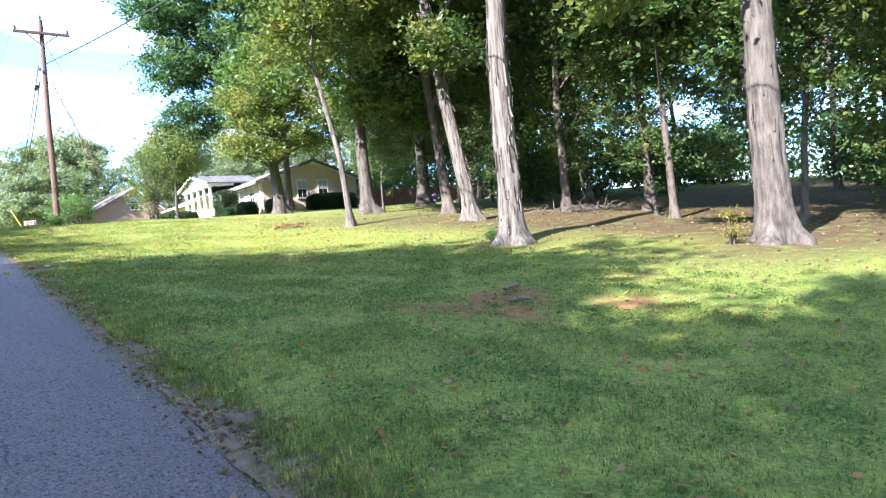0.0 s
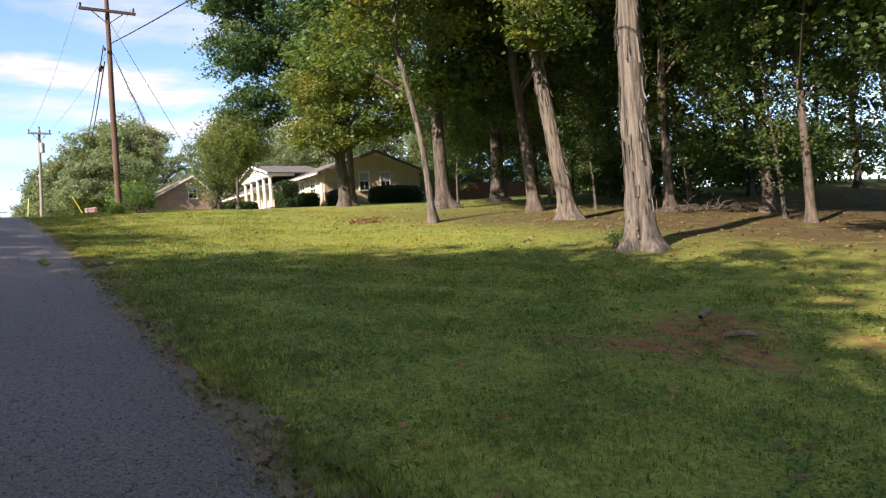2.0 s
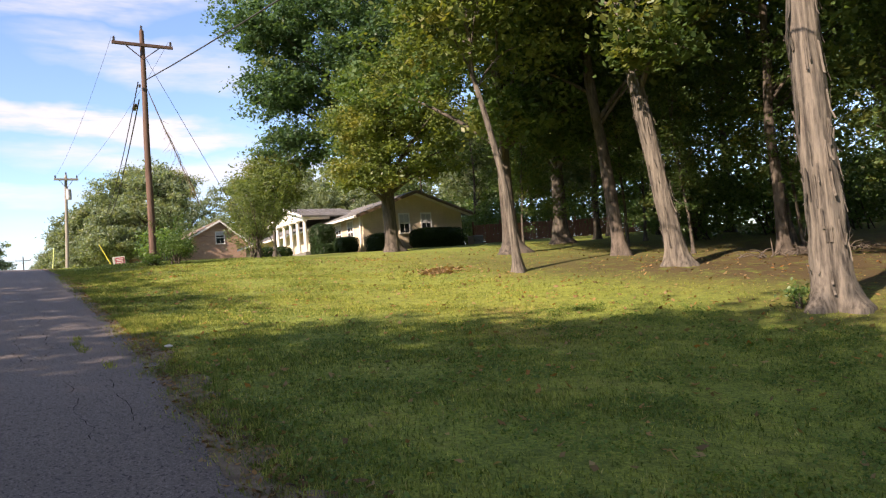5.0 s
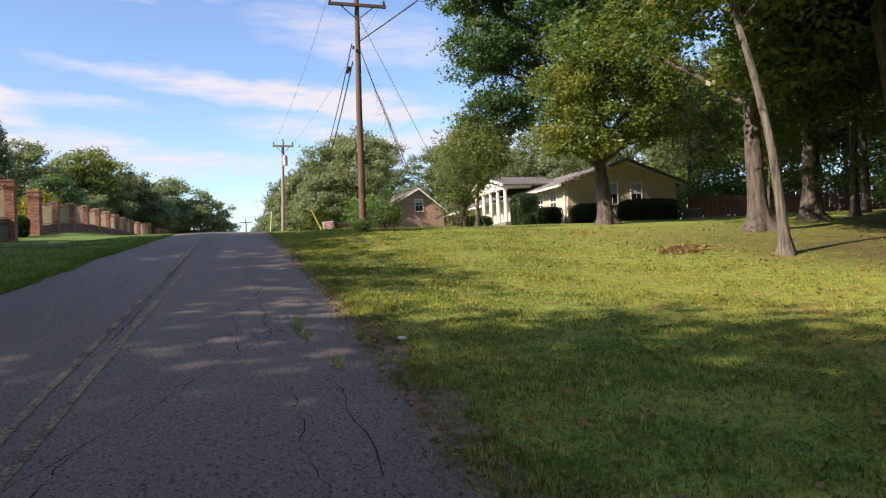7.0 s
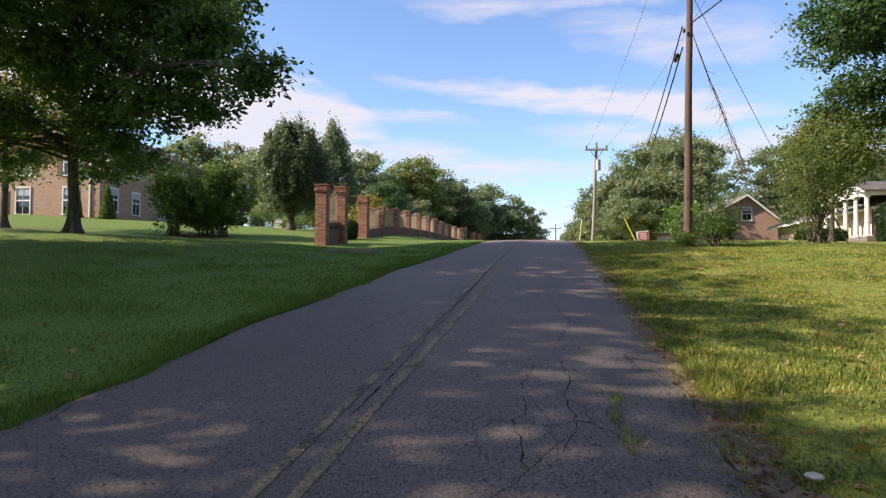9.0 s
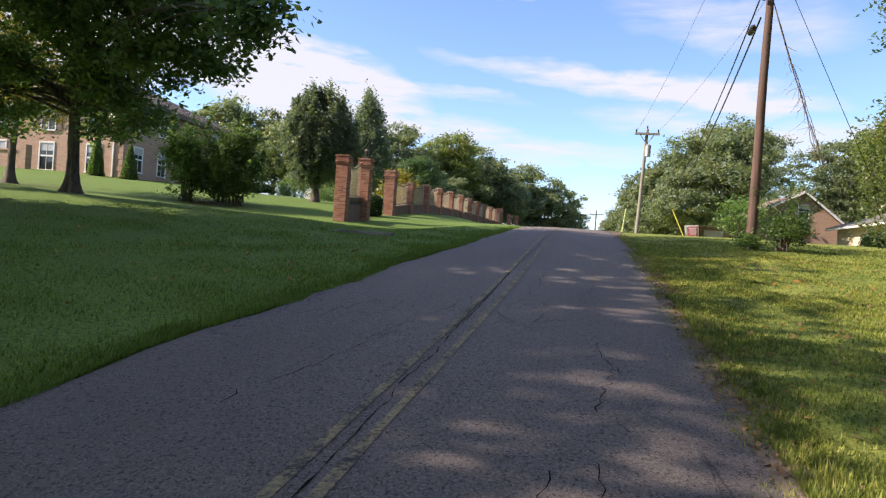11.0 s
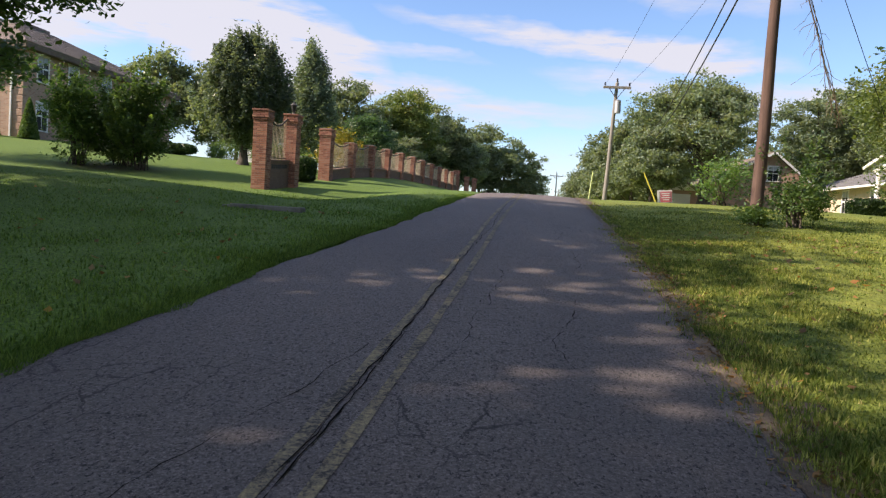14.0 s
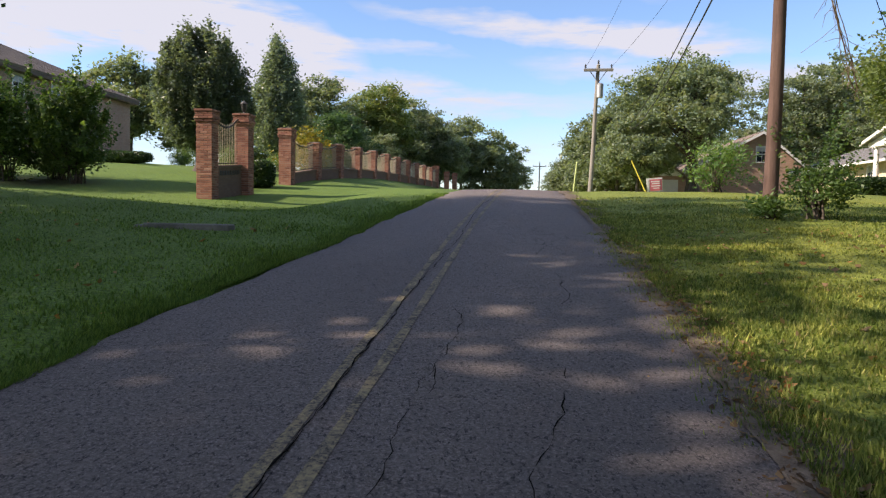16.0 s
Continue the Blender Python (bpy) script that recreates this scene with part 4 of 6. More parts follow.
for q, (x, y, s) in enumerate(((-25.5, 78, 0.7), (-22.5, 80, 0.7), (-19.5, 70.5, 0.4), (-16.5, 72, 0.45), (-13.5, 71, 0.55), (-22, 68, 0.35), (-11.2, 65, 0.4))):
    copy_thing(under, Matrix.Translation((x, y, gz(x, y) - 0.1)) @ Matrix.Rotation(q, 4, "Z") @ Matrix.Scale(s, 4))

# ---------------------------------------------------------------- shrubs and hedges
for q, (dx, dy, h) in enumerate(((-1.15, 0.0, 1.85), (1.05, 0.35, 1.8), (0.0, 1.2, 1.6))):
    make_bush((-15.4 + dx, 44.4 + dy), (1.05, 1.0, h * 0.86), 71 + q, LEAF_SHRUB, "tall many-stemmed crape myrtle in a mulched bed", clumps=110, per=70, size=0.07, spread=0.2, stems=16, shoots=70, hollow=0.3, name="crape_myrtle", group="crape myrtles", low=0.25, bark=BARK_GREY)
make_bush((6.6, 36.0), (0.68, 0.62, 0.50), 74, LEAF_SHRUB, "straggly bush at the foot of the utility pole", clumps=70, per=44, size=0.042, spread=0.15, stems=14, shoots=26, hollow=0.2)
make_bush((5.62, 35.75), (0.26, 0.25, 0.16), 75, LEAF_SHRUB, "weedy growth round the utility pole", clumps=20, per=40, size=0.05, spread=0.12, stems=5)
make_bush((10.9, 39.2), (1.15, 1.1, 1.7), 76, LEAF_LIGHT, "tall loose overgrown shrub on the lawn", clumps=100, per=44, size=0.05, spread=0.28, stems=30, shoots=110, hollow=0.2, low=0.1)
make_bush((8.6, 50.0), (1.1, 1.1, 0.9), 79, LEAF_SHRUB, "thin straggly roadside bush", clumps=60, per=40, size=0.07, spread=0.3, stems=14, hollow=0.1)


def hedge(at, size, seed, label, tall=False):
    rng = np.random.default_rng(seed)
    x, y = at
    top = thing("hedge", (x, y, gz(x, y)), label, "hedge", "clipped hedges")
    a, b, c = size[0] / 2, size[1] / 2, size[2]
    n = int(900 * (size[0] * size[1] + size[0] * c + size[1] * c))
    d = rng.standard_normal((n, 3)); d /= np.linalg.norm(d, axis=1)[:, None]
    k = (np.abs(d) ** 5).sum(1) ** (-1 / 5)
    lumps = np.array([1 + 0.06 * noise.noise(Vector(v) * 4 + Vector((seed, 0, 0))) for v in d])
    P = d * (k * lumps * rng.uniform(0.85, 1.02, n))[:, None] * np.array([a, b, c / 2]) + np.array([0, 0, c / 2])
    V, F = leaf_quads(P, 0.05, rng, 0.2)
    # solid body in the hedge colour, closes the gaps between leaves
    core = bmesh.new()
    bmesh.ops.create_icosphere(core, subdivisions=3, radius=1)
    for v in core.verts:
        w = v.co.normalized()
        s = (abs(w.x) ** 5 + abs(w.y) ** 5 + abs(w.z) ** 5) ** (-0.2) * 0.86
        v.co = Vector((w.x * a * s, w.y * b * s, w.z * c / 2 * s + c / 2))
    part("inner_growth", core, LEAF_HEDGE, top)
    part("foliage", quick_mesh("foliage", V, F, LEAF_HEDGE), LEAF_HEDGE, top)


hedge((27.2, 48.8), (4.2, 1.3, 1.6), 81, "long clipped dark green hedge under the windows")
hedge((22.6, 48.6), (1.9, 1.6, 1.4), 82, "rounded clipped bush by the house wall")
hedge((20.6, 50.0), (1.6, 1.4, 1.3), 83, "rounded clipped bush by the house wall")
hedge((19.6, 50.9), (1.1, 1.1, 0.9), 84, "small rounded clipped bush")
hedge((20.2, 52.8), (1.7, 1.6, 2.4), 85, "tall dark rounded evergreen bush before the porch")
hedge((17.4, 55.5), (2.8, 1.1, 0.95), 86, "low clipped hedge before the porch")
hedge((-20.5, 57.5), (4.0, 1.4, 0.6), 87, "low hedge along the garden edge")
hedge((-8.9, 47.6), (1.3, 1.2, 1.0), 88, "rounded green bush behind the gate")
for x, y, h in ((-29.4, 55.2, 2.9), (-27.3, 55.6, 2.3), (-38.0, 55.0, 2.6)):
    rng = np.random.default_rng(int(-x * 10))
    top = thing("conifer", (x, y, gz(x, y)), "narrow cone-shaped evergreen against the brick wall", "conifer", "cone evergreens")
    z = h * (1 - np.sqrt(rng.uniform(0, 1, 5200)))
    ang, r = rng.uniform(0, 6.283, 5200), 0.52 * (1 - z / h) ** 0.75 * rng.uniform(0.75, 1.05, 5200)
    V, F = leaf_quads(np.stack([r * np.cos(ang), r * np.sin(ang), z + 0.05], -1), 0.06, rng, 0.1)
    part("foliage", quick_mesh("foliage", V, F, LEAF_SHRUB), LEAF_SHRUB, top)
    # solid cone in the darker hedge colour behind the leaves
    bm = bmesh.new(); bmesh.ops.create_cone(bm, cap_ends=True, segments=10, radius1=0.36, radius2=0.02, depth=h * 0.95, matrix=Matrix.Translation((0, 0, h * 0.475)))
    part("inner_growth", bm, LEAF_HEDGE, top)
make_bush((-12.5, 56.0), (0.8, 0.8, 0.5), 89, LEAF_WARM, "leafy garden bush beyond the gate", clumps=50, per=50, size=0.07, spread=0.2)
make_bush((-10.2, 58.5), (1.3, 1.3, 1.1), 90, LEAF_YELLOW, "yellow-green garden bush beyond the gate", clumps=70, per=50, size=0.09, spread=0.28)
make_bush((-11.6, 72.0), (2.1, 2.0, 2.3), 91, LEAF_OAK, "dark bushy evergreen behind the brick fence", clumps=200, per=75, size=0.09, spread=0.3)

# ---------------------------------------------------------------- utility poles and wires
def insulator(bm, x, y, z, s=1.0):
    for dz, r in ((0.0, 0.022), (0.05, 0.05), (0.085, 0.035), (0.12, 0.052), (0.16, 0.03)):
        bmesh.ops.create_cone(bm, cap_ends=True, segments=10, radius1=r * s, radius2=r * 0.8 * s, depth=0.045 * s, matrix=Matrix.Translation((x, y, z + dz * s)))
    return bm


def utility_pole(at, height, r0, r1, mat, lean, arm_z, arm, label):
    x, y = at
    top = thing("utility_pole", (x, y, gz(x, y)), label, "utility pole")
    zs = np.linspace(-0.4, height, 14)
    part("pole", tube_mesh("pole", [(lean * z + 0.01 * math.sin(z), 0.008 * math.sin(1.7 * z), z) for z in zs], np.linspace(r0, r1, 14), mat, 14), mat, top)
    bm = bmesh.new()
    bmesh.ops.create_cone(bm, cap_ends=True, segments=14, radius1=r1, radius2=r1 * 0.5, depth=0.05, matrix=Matrix.Translation((lean * height, 0, height + 0.02)))
    part("pole_cap", bm, mat, top)
    cx = lean * arm_z
    arm_ob = part("crossarm", boxed(cx - arm, cx + arm, -r1 - 0.12, -r1 - 0.02, arm_z - 0.06, arm_z + 0.06, 0.008), mat, top)
    for s in (-1, 1):
        V, F = tube([(cx + s * 0.55 * arm, -r1 - 0.02, arm_z - 0.05), (cx, -r1 - 0.01, arm_z - 0.55)], (0.02, 0.02), 6)
        part("arm_brace", quick_mesh("arm_brace", np.concatenate(V), np.concatenate(F), mat), mat, top)
        part("insulator", insulator(bmesh.new(), cx + s * (arm - 0.08), -r1 - 0.07, arm_z + 0.07), INSUL, arm_ob, "dark glazed insulator")
    part("insulator", insulator(bmesh.new(), lean * height, 0, height + 0.04), INSUL, top, "dark glazed insulator")
    return top


pole_a = utility_pole((5.74, 36.05), 9.35, 0.145, 0.088, WOODPOLE, 0.014, 8.72, 1.13, "tall weathered brown wooden utility pole with crossarm")
PA = Vector((5.74, 36.05, gz(5.74, 36.05)))
pole_b = utility_pole((4.3, 54.6), 5.75, 0.11, 0.08, GREYPOLE, 0.04, 5.50, 0.66, "grey wooden utility pole leaning slightly beside the road")
PB = Vector((4.3, 54.6, gz(4.3, 54.6)))
bm = bmesh.new()
bmesh.ops.create_cone(bm, cap_ends=True, segments=20, radius1=0.15, radius2=0.15, depth=0.58, matrix=Matrix.Translation((0.19 + 0.12, -0.16, 4.55)))
bmesh.ops.create_cone(bm, cap_ends=True, segments=20, radius1=0.16, radius2=0.10, depth=0.07, matrix=Matrix.Translation((0.19 + 0.12, -0.16, 4.87)))
tank = part("transformer", bm, STEEL, pole_b, "pale grey steel transformer can")
part("bushing", insulator(bmesh.new(), 0.24, -0.16, 4.92, 0.8), INSUL, tank)
bm = bmesh.new()
box(bm, -0.14, -0.06, -0.2, -0.1, 7.0, 7.12, 0.01)
part("bracket", bm, INSUL, pole_a)


def cable(name, a, b, sag, r, label, n=18):
    a, b = Vector(a), Vector(b)
    pts = [tuple(a.lerp(b, t) - Vector((0, 0, sag * 4 * t * (1 - t)))) for t in np.linspace(0, 1, n)]
    return tagged(new(name, tube_mesh(name, pts, [r] * n, CABLE, 6)), label, "cable")


cable("power_cable", PA + Vector((-0.12, 0, 7.25)), (9.5, 80, 10.4), 1.0, 0.022, "thick black overhead cable strung from the brown pole")
cable("power_cable", PA + Vector((-0.12, 0, 6.55)), (9.7, 80, 10.0), 1.0, 0.026, "thick black overhead cable strung from the brown pole")
cable("power_cable", PA + Vector((0.16, 0, 7.35)), (10.6, -14, 7.6), 0.7, 0.022, "thick black overhead cable strung from the brown pole")
for dx in (-1.0, 1.1):
    cable("power_line", PA + Vector((dx, -0.1, 8.95)), PB + Vector((0.25 + dx * 0.55, -0.1, 5.72)), 0.4, 0.006, "thin bare overhead power line")
cable("guy_wire", PA + Vector((0.15, 0, 8.4)), (11.6, 40.5, gz(11.6, 40.5)), 0.0, 0.010, "thin guy wire running to the ground")
cable("service_wire", (11.5, 70, 8.2), (31, 76, 8.6), 0.5, 0.012, "thin service wire to the brick house")
# splice case on the lower cable
bm = bmesh.new()
bmesh.ops.create_cone(bm, cap_ends=True, segments=14, radius1=0.085, radius2=0.085, depth=0.34)
bmesh.ops.create_cone(bm, cap_ends=True, segments=14, radius1=0.06, radius2=0.03, depth=0.12, matrix=Matrix.Translation((0, 0, 0.23)))
sp = part("splice_case", bm, INSUL, None)
sp.matrix_basis = Matrix.Translation(PA + Vector((-0.17, 0.75, 6.44))) @ Matrix.Rotation(radians(80), 4, "X")
tagged(sp, "black cylindrical splice case hung on the cable", "splice case")

# dry vine hanging from the pole along a slack wire
rng = np.random.default_rng(9)
V, F = [], []
p0, p1 = np.array(PA + Vector((0.12, 0, 7.25))), np.array((8.05, 37.8, 6.55))
for k in range(5):
    s = np.linspace(0, 1, 22)
    pts = p0 + (p1 - p0) * s[:, None]
    pts[:, 2] -= 0.55 * s * (1 - s) + 0.35 * s ** 3
    pts += np.cumsum(rng.normal(0, 0.028, (22, 3)), 0) * s[:, None]
    tube(pts, np.full(22, 0.009), 5, V, F)
    for q in range(8):
        j = rng.integers(6, 21)
        e = pts[j] + np.array([rng.normal(0, 0.22), rng.normal(0, 0.22), -rng.uniform(0.1, 0.6)])
        tube([pts[j], (pts[j] + e) / 2 + rng.normal(0, 0.05, 3), e], (0.006, 0.005, 0.003), 4, V, F)
tagged(new("dry_vine", smooth(quick_mesh("dry_vine", np.concatenate(V), np.concatenate(F), VINE))), "tangle of dry vine hanging from the utility pole", "vine")

YELLOW = plain("yellow_plastic", (0.62, 0.52, 0.06), (0.75, 0.64, 0.10), 5, 0.5)
GREENY = plain("faded_green_plastic", (0.42, 0.50, 0.16), (0.52, 0.60, 0.22), 5, 0.5)
for a, b, mat, label in (((6.82, 54.4, gz(6.82, 54.4) - 0.1), (6.1, 54.45, gz(6.8, 54.4) + 1.45), YELLOW, "yellow plastic guy-wire guard leaning by the lawn"), ((3.45, 53.6, gz(3.45, 53.6) - 0.1), (3.62, 54.0, gz(3.45, 53.6) + 1.35), GREENY, "faded yellow-green guy-wire guard by the road"),
                         ((12.6, 40.6, gz(12.6, 40.6)), (10.9, 40.2, gz(11.6, 40.5) + 3.1), GREYPOLE, "pale broken pole leaning in the bushes")):
    tagged(new("guy_guard", tube_mesh("guy_guard", [a, tuple((Vector(a) + Vector(b)) / 2), b], (0.03, 0.03, 0.03), mat, 8)), label, "guy guard")

# yard sign
SIGN_RED = plain("faded_red_print", (0.60, 0.13, 0.17), (0.68, 0.18, 0.22), 6, 0.6)
SIGN_WHITE = plain("white_sign_board", (0.72, 0.70, 0.70), (0.80, 0.78, 0.78), 4, 0.6)
STEELD = plain("dark_wire_stake", (0.08, 0.08, 0.08), (0.12, 0.12, 0.12), 9, 0.6)
sg = thing("yard_sign", (7.2, 54.5, gz(7.2, 54.5)), "small red and white yard sign tilted on the grass", "sign", turn=4)
sg.rotation_euler = (0, radians(-5), radians(4))
part("board", boxed(-0.36, 0.36, -0.012, 0.012, 0.05, 0.66, 0.004), SIGN_WHITE, sg)
part("red_panel", boxed(-0.22, 0.33, -0.018, -0.0125, 0.08, 0.60), SIGN_RED, sg, "faded red printed panel")
for x0, x1, z in ((-0.16, 0.26, 0.50), (-0.12, 0.22, 0.41), (-0.16, 0.28, 0.30), (-0.08, 0.20, 0.20)):
    part("print_bar", boxed(x0, x1, -0.022, -0.0185, z - 0.022, z + 0.022), SIGN_WHITE, sg, "pale line of unreadable print")
for x in (-0.25, 0.25):
    part("stake", boxed(x - 0.01, x + 0.01, -0.03, -0.022, -0.2, 0.6), STEELD, sg)

# ---------------------------------------------------------------- brick walls, gate and fence
MORTAR = plain("grey_mortar", (0.30, 0.26, 0.22), (0.40, 0.35, 0.30), 10, 0.95, 0.4, 0.004)


def brick_material():
    m, n, l, b = material("red_brown_brick")
    ob = n.new("ShaderNodeObjectInfo")
    geo = n.new("ShaderNodeNewGeometry")
    add = n.new("ShaderNodeMath"); add.operation = "ADD"
    fr = n.new("ShaderNodeMath"); fr.operation = "FRACT"
    l.new(ob.outputs["Random"], add.inputs[0]); l.new(geo.outputs["Random Per Island"], add.inputs[1]); l.new(add.outputs[0], fr.inputs[0])
    col = ramp(n, l, fr.outputs[0], (0.0, (0.16, 0.062, 0.045)), (0.4, (0.29, 0.115, 0.075)), (0.75, (0.37, 0.17, 0.11)), (1.0, (0.42, 0.24, 0.17))).outputs[0]
    fine = noise_node(n, l, 30, 5, 0.7)
    col = blend(n, l, 0.3, col, ramp(n, l, fine.outputs[0], (0.3, (0.12, 0.05, 0.04)), (0.7, (0.45, 0.26, 0.19))).outputs[0])
    l.new(col, b.inputs["Base Color"]); b.inputs["Roughness"].default_value = 0.92
    bump(n, l, b, fine.outputs[0], 0.5, 0.004)
    return m


def brick_wall_material(name, along, tone=1.0, mortar=(0.42, 0.36, 0.29)):
    m, n, l, b = material(name)
    co, br = n.new("ShaderNodeTexCoord"), n.new("ShaderNodeTexBrick")
    sep, cmb = n.new("ShaderNodeSeparateXYZ"), n.new("ShaderNodeCombineXYZ")
    l.new(co.outputs["Object"], sep.inputs[0])
    l.new(sep.outputs[along], cmb.inputs[0]); l.new(sep.outputs["Z"], cmb.inputs[1]); l.new(cmb.outputs[0], br.inputs["Vector"])
    br.inputs["Scale"].default_value = 1.0
    br.inputs["Brick Width"].default_value, br.inputs["Row Height"].default_value, br.inputs["Mortar Size"].default_value = 0.215, 0.076, 0.009
    br.inputs["Color1"].default_value = (0.30 * tone, 0.165 * tone, 0.11 * tone, 1)
    br.inputs["Color2"].default_value = (0.44 * tone, 0.28 * tone, 0.19 * tone, 1)
    br.inputs["Mortar"].default_value = (*mortar, 1)
    big, fine = noise_node(n, l, 0.7, 4), noise_node(n, l, 22, 5)
    col = blend(n, l, ramp(n, l, big.outputs[0], (0.4, (0, 0, 0)), (0.7, (0.4, 0.4, 0.4))).outputs[0], br.outputs["Color"], (0.33 * tone, 0.2 * tone, 0.14 * tone))
    col = blend(n, l, 0.25, col, ramp(n, l, fine.outputs[0], (0.3, (0.2 * tone, 0.11 * tone, 0.08 * tone)), (0.7, (0.5 * tone, 0.34 * tone, 0.25 * tone))).outputs[0])
    l.new(col, b.inputs["Base Color"]); b.inputs["Roughness"].default_value = 0.92
    bump(n, l, b, br.outputs["Fac"], -0.4, 0.008)
    return m


BRICK = brick_material()
BRICK_Y = brick_wall_material("brick_wall_facing_y", "X")
# the wall's shaded side is put into its darker brick and mortar
BRICK_X_SHADED = brick_wall_material("shaded_brick_facing_x", "Y", 0.5, (0.15, 0.115, 0.095))
BRICK_HOUSE_Y = brick_wall_material("house_brick_facing_y", "X", 1.12)
BRICK_HOUSE_X = brick_wall_material("house_brick_facing_x", "Y", 1.12)
IRON = plain("tan_weathered_iron", (0.40, 0.33, 0.22), (0.52, 0.44, 0.31), 12, 0.6, 0.2, 0.002)
IRON_DARK = plain("dark_iron_rail", (0.05, 0.045, 0.04), (0.09, 0.08, 0.07), 12, 0.6)

BW, BH, BD = 0.195, 0.064, 0.09
def brick_mesh(w):
    bm = boxed(-w / 2, w / 2, -BD / 2, BD / 2, -BH / 2, BH / 2, 0.005)
    me = bpy.data.meshes.new("brick")
    bm.to_mesh(me); bm.free(); me.materials.append(BRICK)
    return me


BRICK_ME, HALF_ME = brick_mesh(BW), brick_mesh(BW * 0.48)
brick_rng = random.Random(4)


def pillar(parent, x, y, z, w, h, pieces, name="pillar"):
    """A square brick pillar with a corbelled cap. pieces: each brick its own object on the two seen faces, else joined courses."""
    half = w / 2
    core = part(name, boxed(-half + 0.02, half - 0.02, -half + 0.02, half - 0.02, -0.2, h - 0.02), MORTAR, parent)
    core.location = (x, y, z)
    rest = bmesh.new()
    course = 0.075
    for c in range(int(h / course)):
        zc = c * course + BH / 2
        grow = 0.028 if c in (int(h / course) - 5, int(h / course) - 3, int(h / course) - 2) else (0.05 if c >= int(h / course) - 4 else 0.0)
        grow = 0.0 if c < int(h / course) - 5 else grow
        hw = half + grow
        for face in range(4):
            n = 3 if w > 0.5 else 2
            step = (2 * hw) / n
            for q in range(-1 if c % 2 else 0, n):
                a, b = -hw + q * step + (step / 2 if c % 2 else 0), -hw + (q + 1) * step + (step / 2 if c % 2 else 0)
                a, b = max(a, -hw), min(b, hw)
                if b - a < 0.05:
                    continue
                m = Matrix.Rotation(face * math.pi / 2, 4, "Z") @ Matrix.Translation(((a + b) / 2, -hw + BD / 2 + brick_rng.uniform(-0.004, 0.004), zc))
                size = Matrix.Diagonal(((b - a - 0.011) / BW, 1, 1, 1))
                if pieces and face in (0, 1) and c < int(h / course):
                    ob = new("brick", BRICK_ME)
                    ob.parent = core
                    ob.matrix_basis = m @ size
                else:
                    bmesh.ops.create_cube(rest, size=1, matrix=m @ Matrix.Diagonal((b - a - 0.011, BD, BH, 1)))
    if len(rest.verts):
        tagged(part("brickwork", rest, BRICK, core), kind="stuff")
    else:
        rest.free()
    return core


def railing(parent, x, y0, y1, zfun, top_a, top_b, dip, base):
    """Iron railing along y on a low brick wall; its top rail swoops down in the middle."""
    n = max(3, int((y1 - y0) / 0.13))
    rail = []
    for k in range(n + 1):
        t = k / n
        y = y0 + (y1 - y0) * t
        zt = top_a + (top_b - top_a) * t - dip * math.sin(math.pi * t)
        rail.append((x, y, zt))
    holder = part("top_rail", tube_mesh("top_rail", rail, [0.026] * (n + 1), IRON_DARK, 6), IRON_DARK, parent, "dark swooping iron top rail")
    part("bottom_rail", tube_mesh("bottom_rail", [(x, y0, zfun(y0) + base + 0.06), (x, y1, zfun(y1) + base + 0.06)], [0.018] * 2, IRON_DARK, 6), IRON_DARK, parent)
    for k in range(1, n):
        px, py, pz = rail[k]
        part("picket", tube_mesh("picket", [(px, py, zfun(py) + base), (px, py, pz + 0.10)], [0.012, 0.010], IRON, 5), IRON, holder)


def fence_wall(parent, x, y0, y1, zfun, base):
    bm = bmesh.new()
    z0, z1 = zfun(y0), zfun(y1)
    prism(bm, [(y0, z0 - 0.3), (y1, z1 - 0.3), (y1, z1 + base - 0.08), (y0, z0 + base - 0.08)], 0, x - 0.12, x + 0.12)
    low = part("low_wall", bm, BRICK_X_SHADED, parent, "low red brick wall")
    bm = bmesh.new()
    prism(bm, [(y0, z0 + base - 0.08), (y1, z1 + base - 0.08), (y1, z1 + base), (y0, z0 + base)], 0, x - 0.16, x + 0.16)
    part("coping", bm, BRICK_X_SHADED, low)


FX = -8.55
ground_f = lambda y: gz(FX, y)
gate = thing("gate_wing", (0, 0, 0), "brick gate wing with two tall pillars and iron railing", "gate")
pillar(gate, FX - 0.08, 42.75, gz(FX - 0.08, 42.75) - 0.04, 0.50, 2.78, True)
pillar(gate, FX + 0.12, 45.2, gz(FX, 45.2) - 0.04, 0.50, 2.80, True)
fence_wall(gate, FX, 43.0, 44.95, ground_f, 1.02)
railing(gate, FX, 43.02, 44.93, ground_f, ground_f(43) + 2.5, ground_f(44.9) + 2.55, 0.28, 1.02)
LETTER = plain("dark_metal_letters", (0.02, 0.018, 0.016), (0.04, 0.035, 0.03), 9, 0.6)
for k in range(8):
    yy = 43.2 + k * 0.2
    part("sign_bar", boxed(FX + 0.122, FX + 0.14, yy, yy + 0.13, gz(FX, yy) + 0.72, gz(FX, yy) + 0.86), LETTER, gate, "dark raised lettering, unreadable")
GLASS_DARK = plain("dark_lantern", (0.02, 0.02, 0.02), (0.05, 0.05, 0.05), 9, 0.3)
lan = thing("post_lantern", (FX + 0.12, 45.2, gz(FX, 45.2) + 2.74), "small dark iron lantern on a brick gate pillar", "lantern")
bm = bmesh.new(); bmesh.ops.create_cone(bm, cap_ends=True, segments=6, radius1=0.05, radius2=0.03, depth=0.1, matrix=Matrix.Translation((0, 0, 0.05)))
part("base", bm, IRON_DARK, lan)
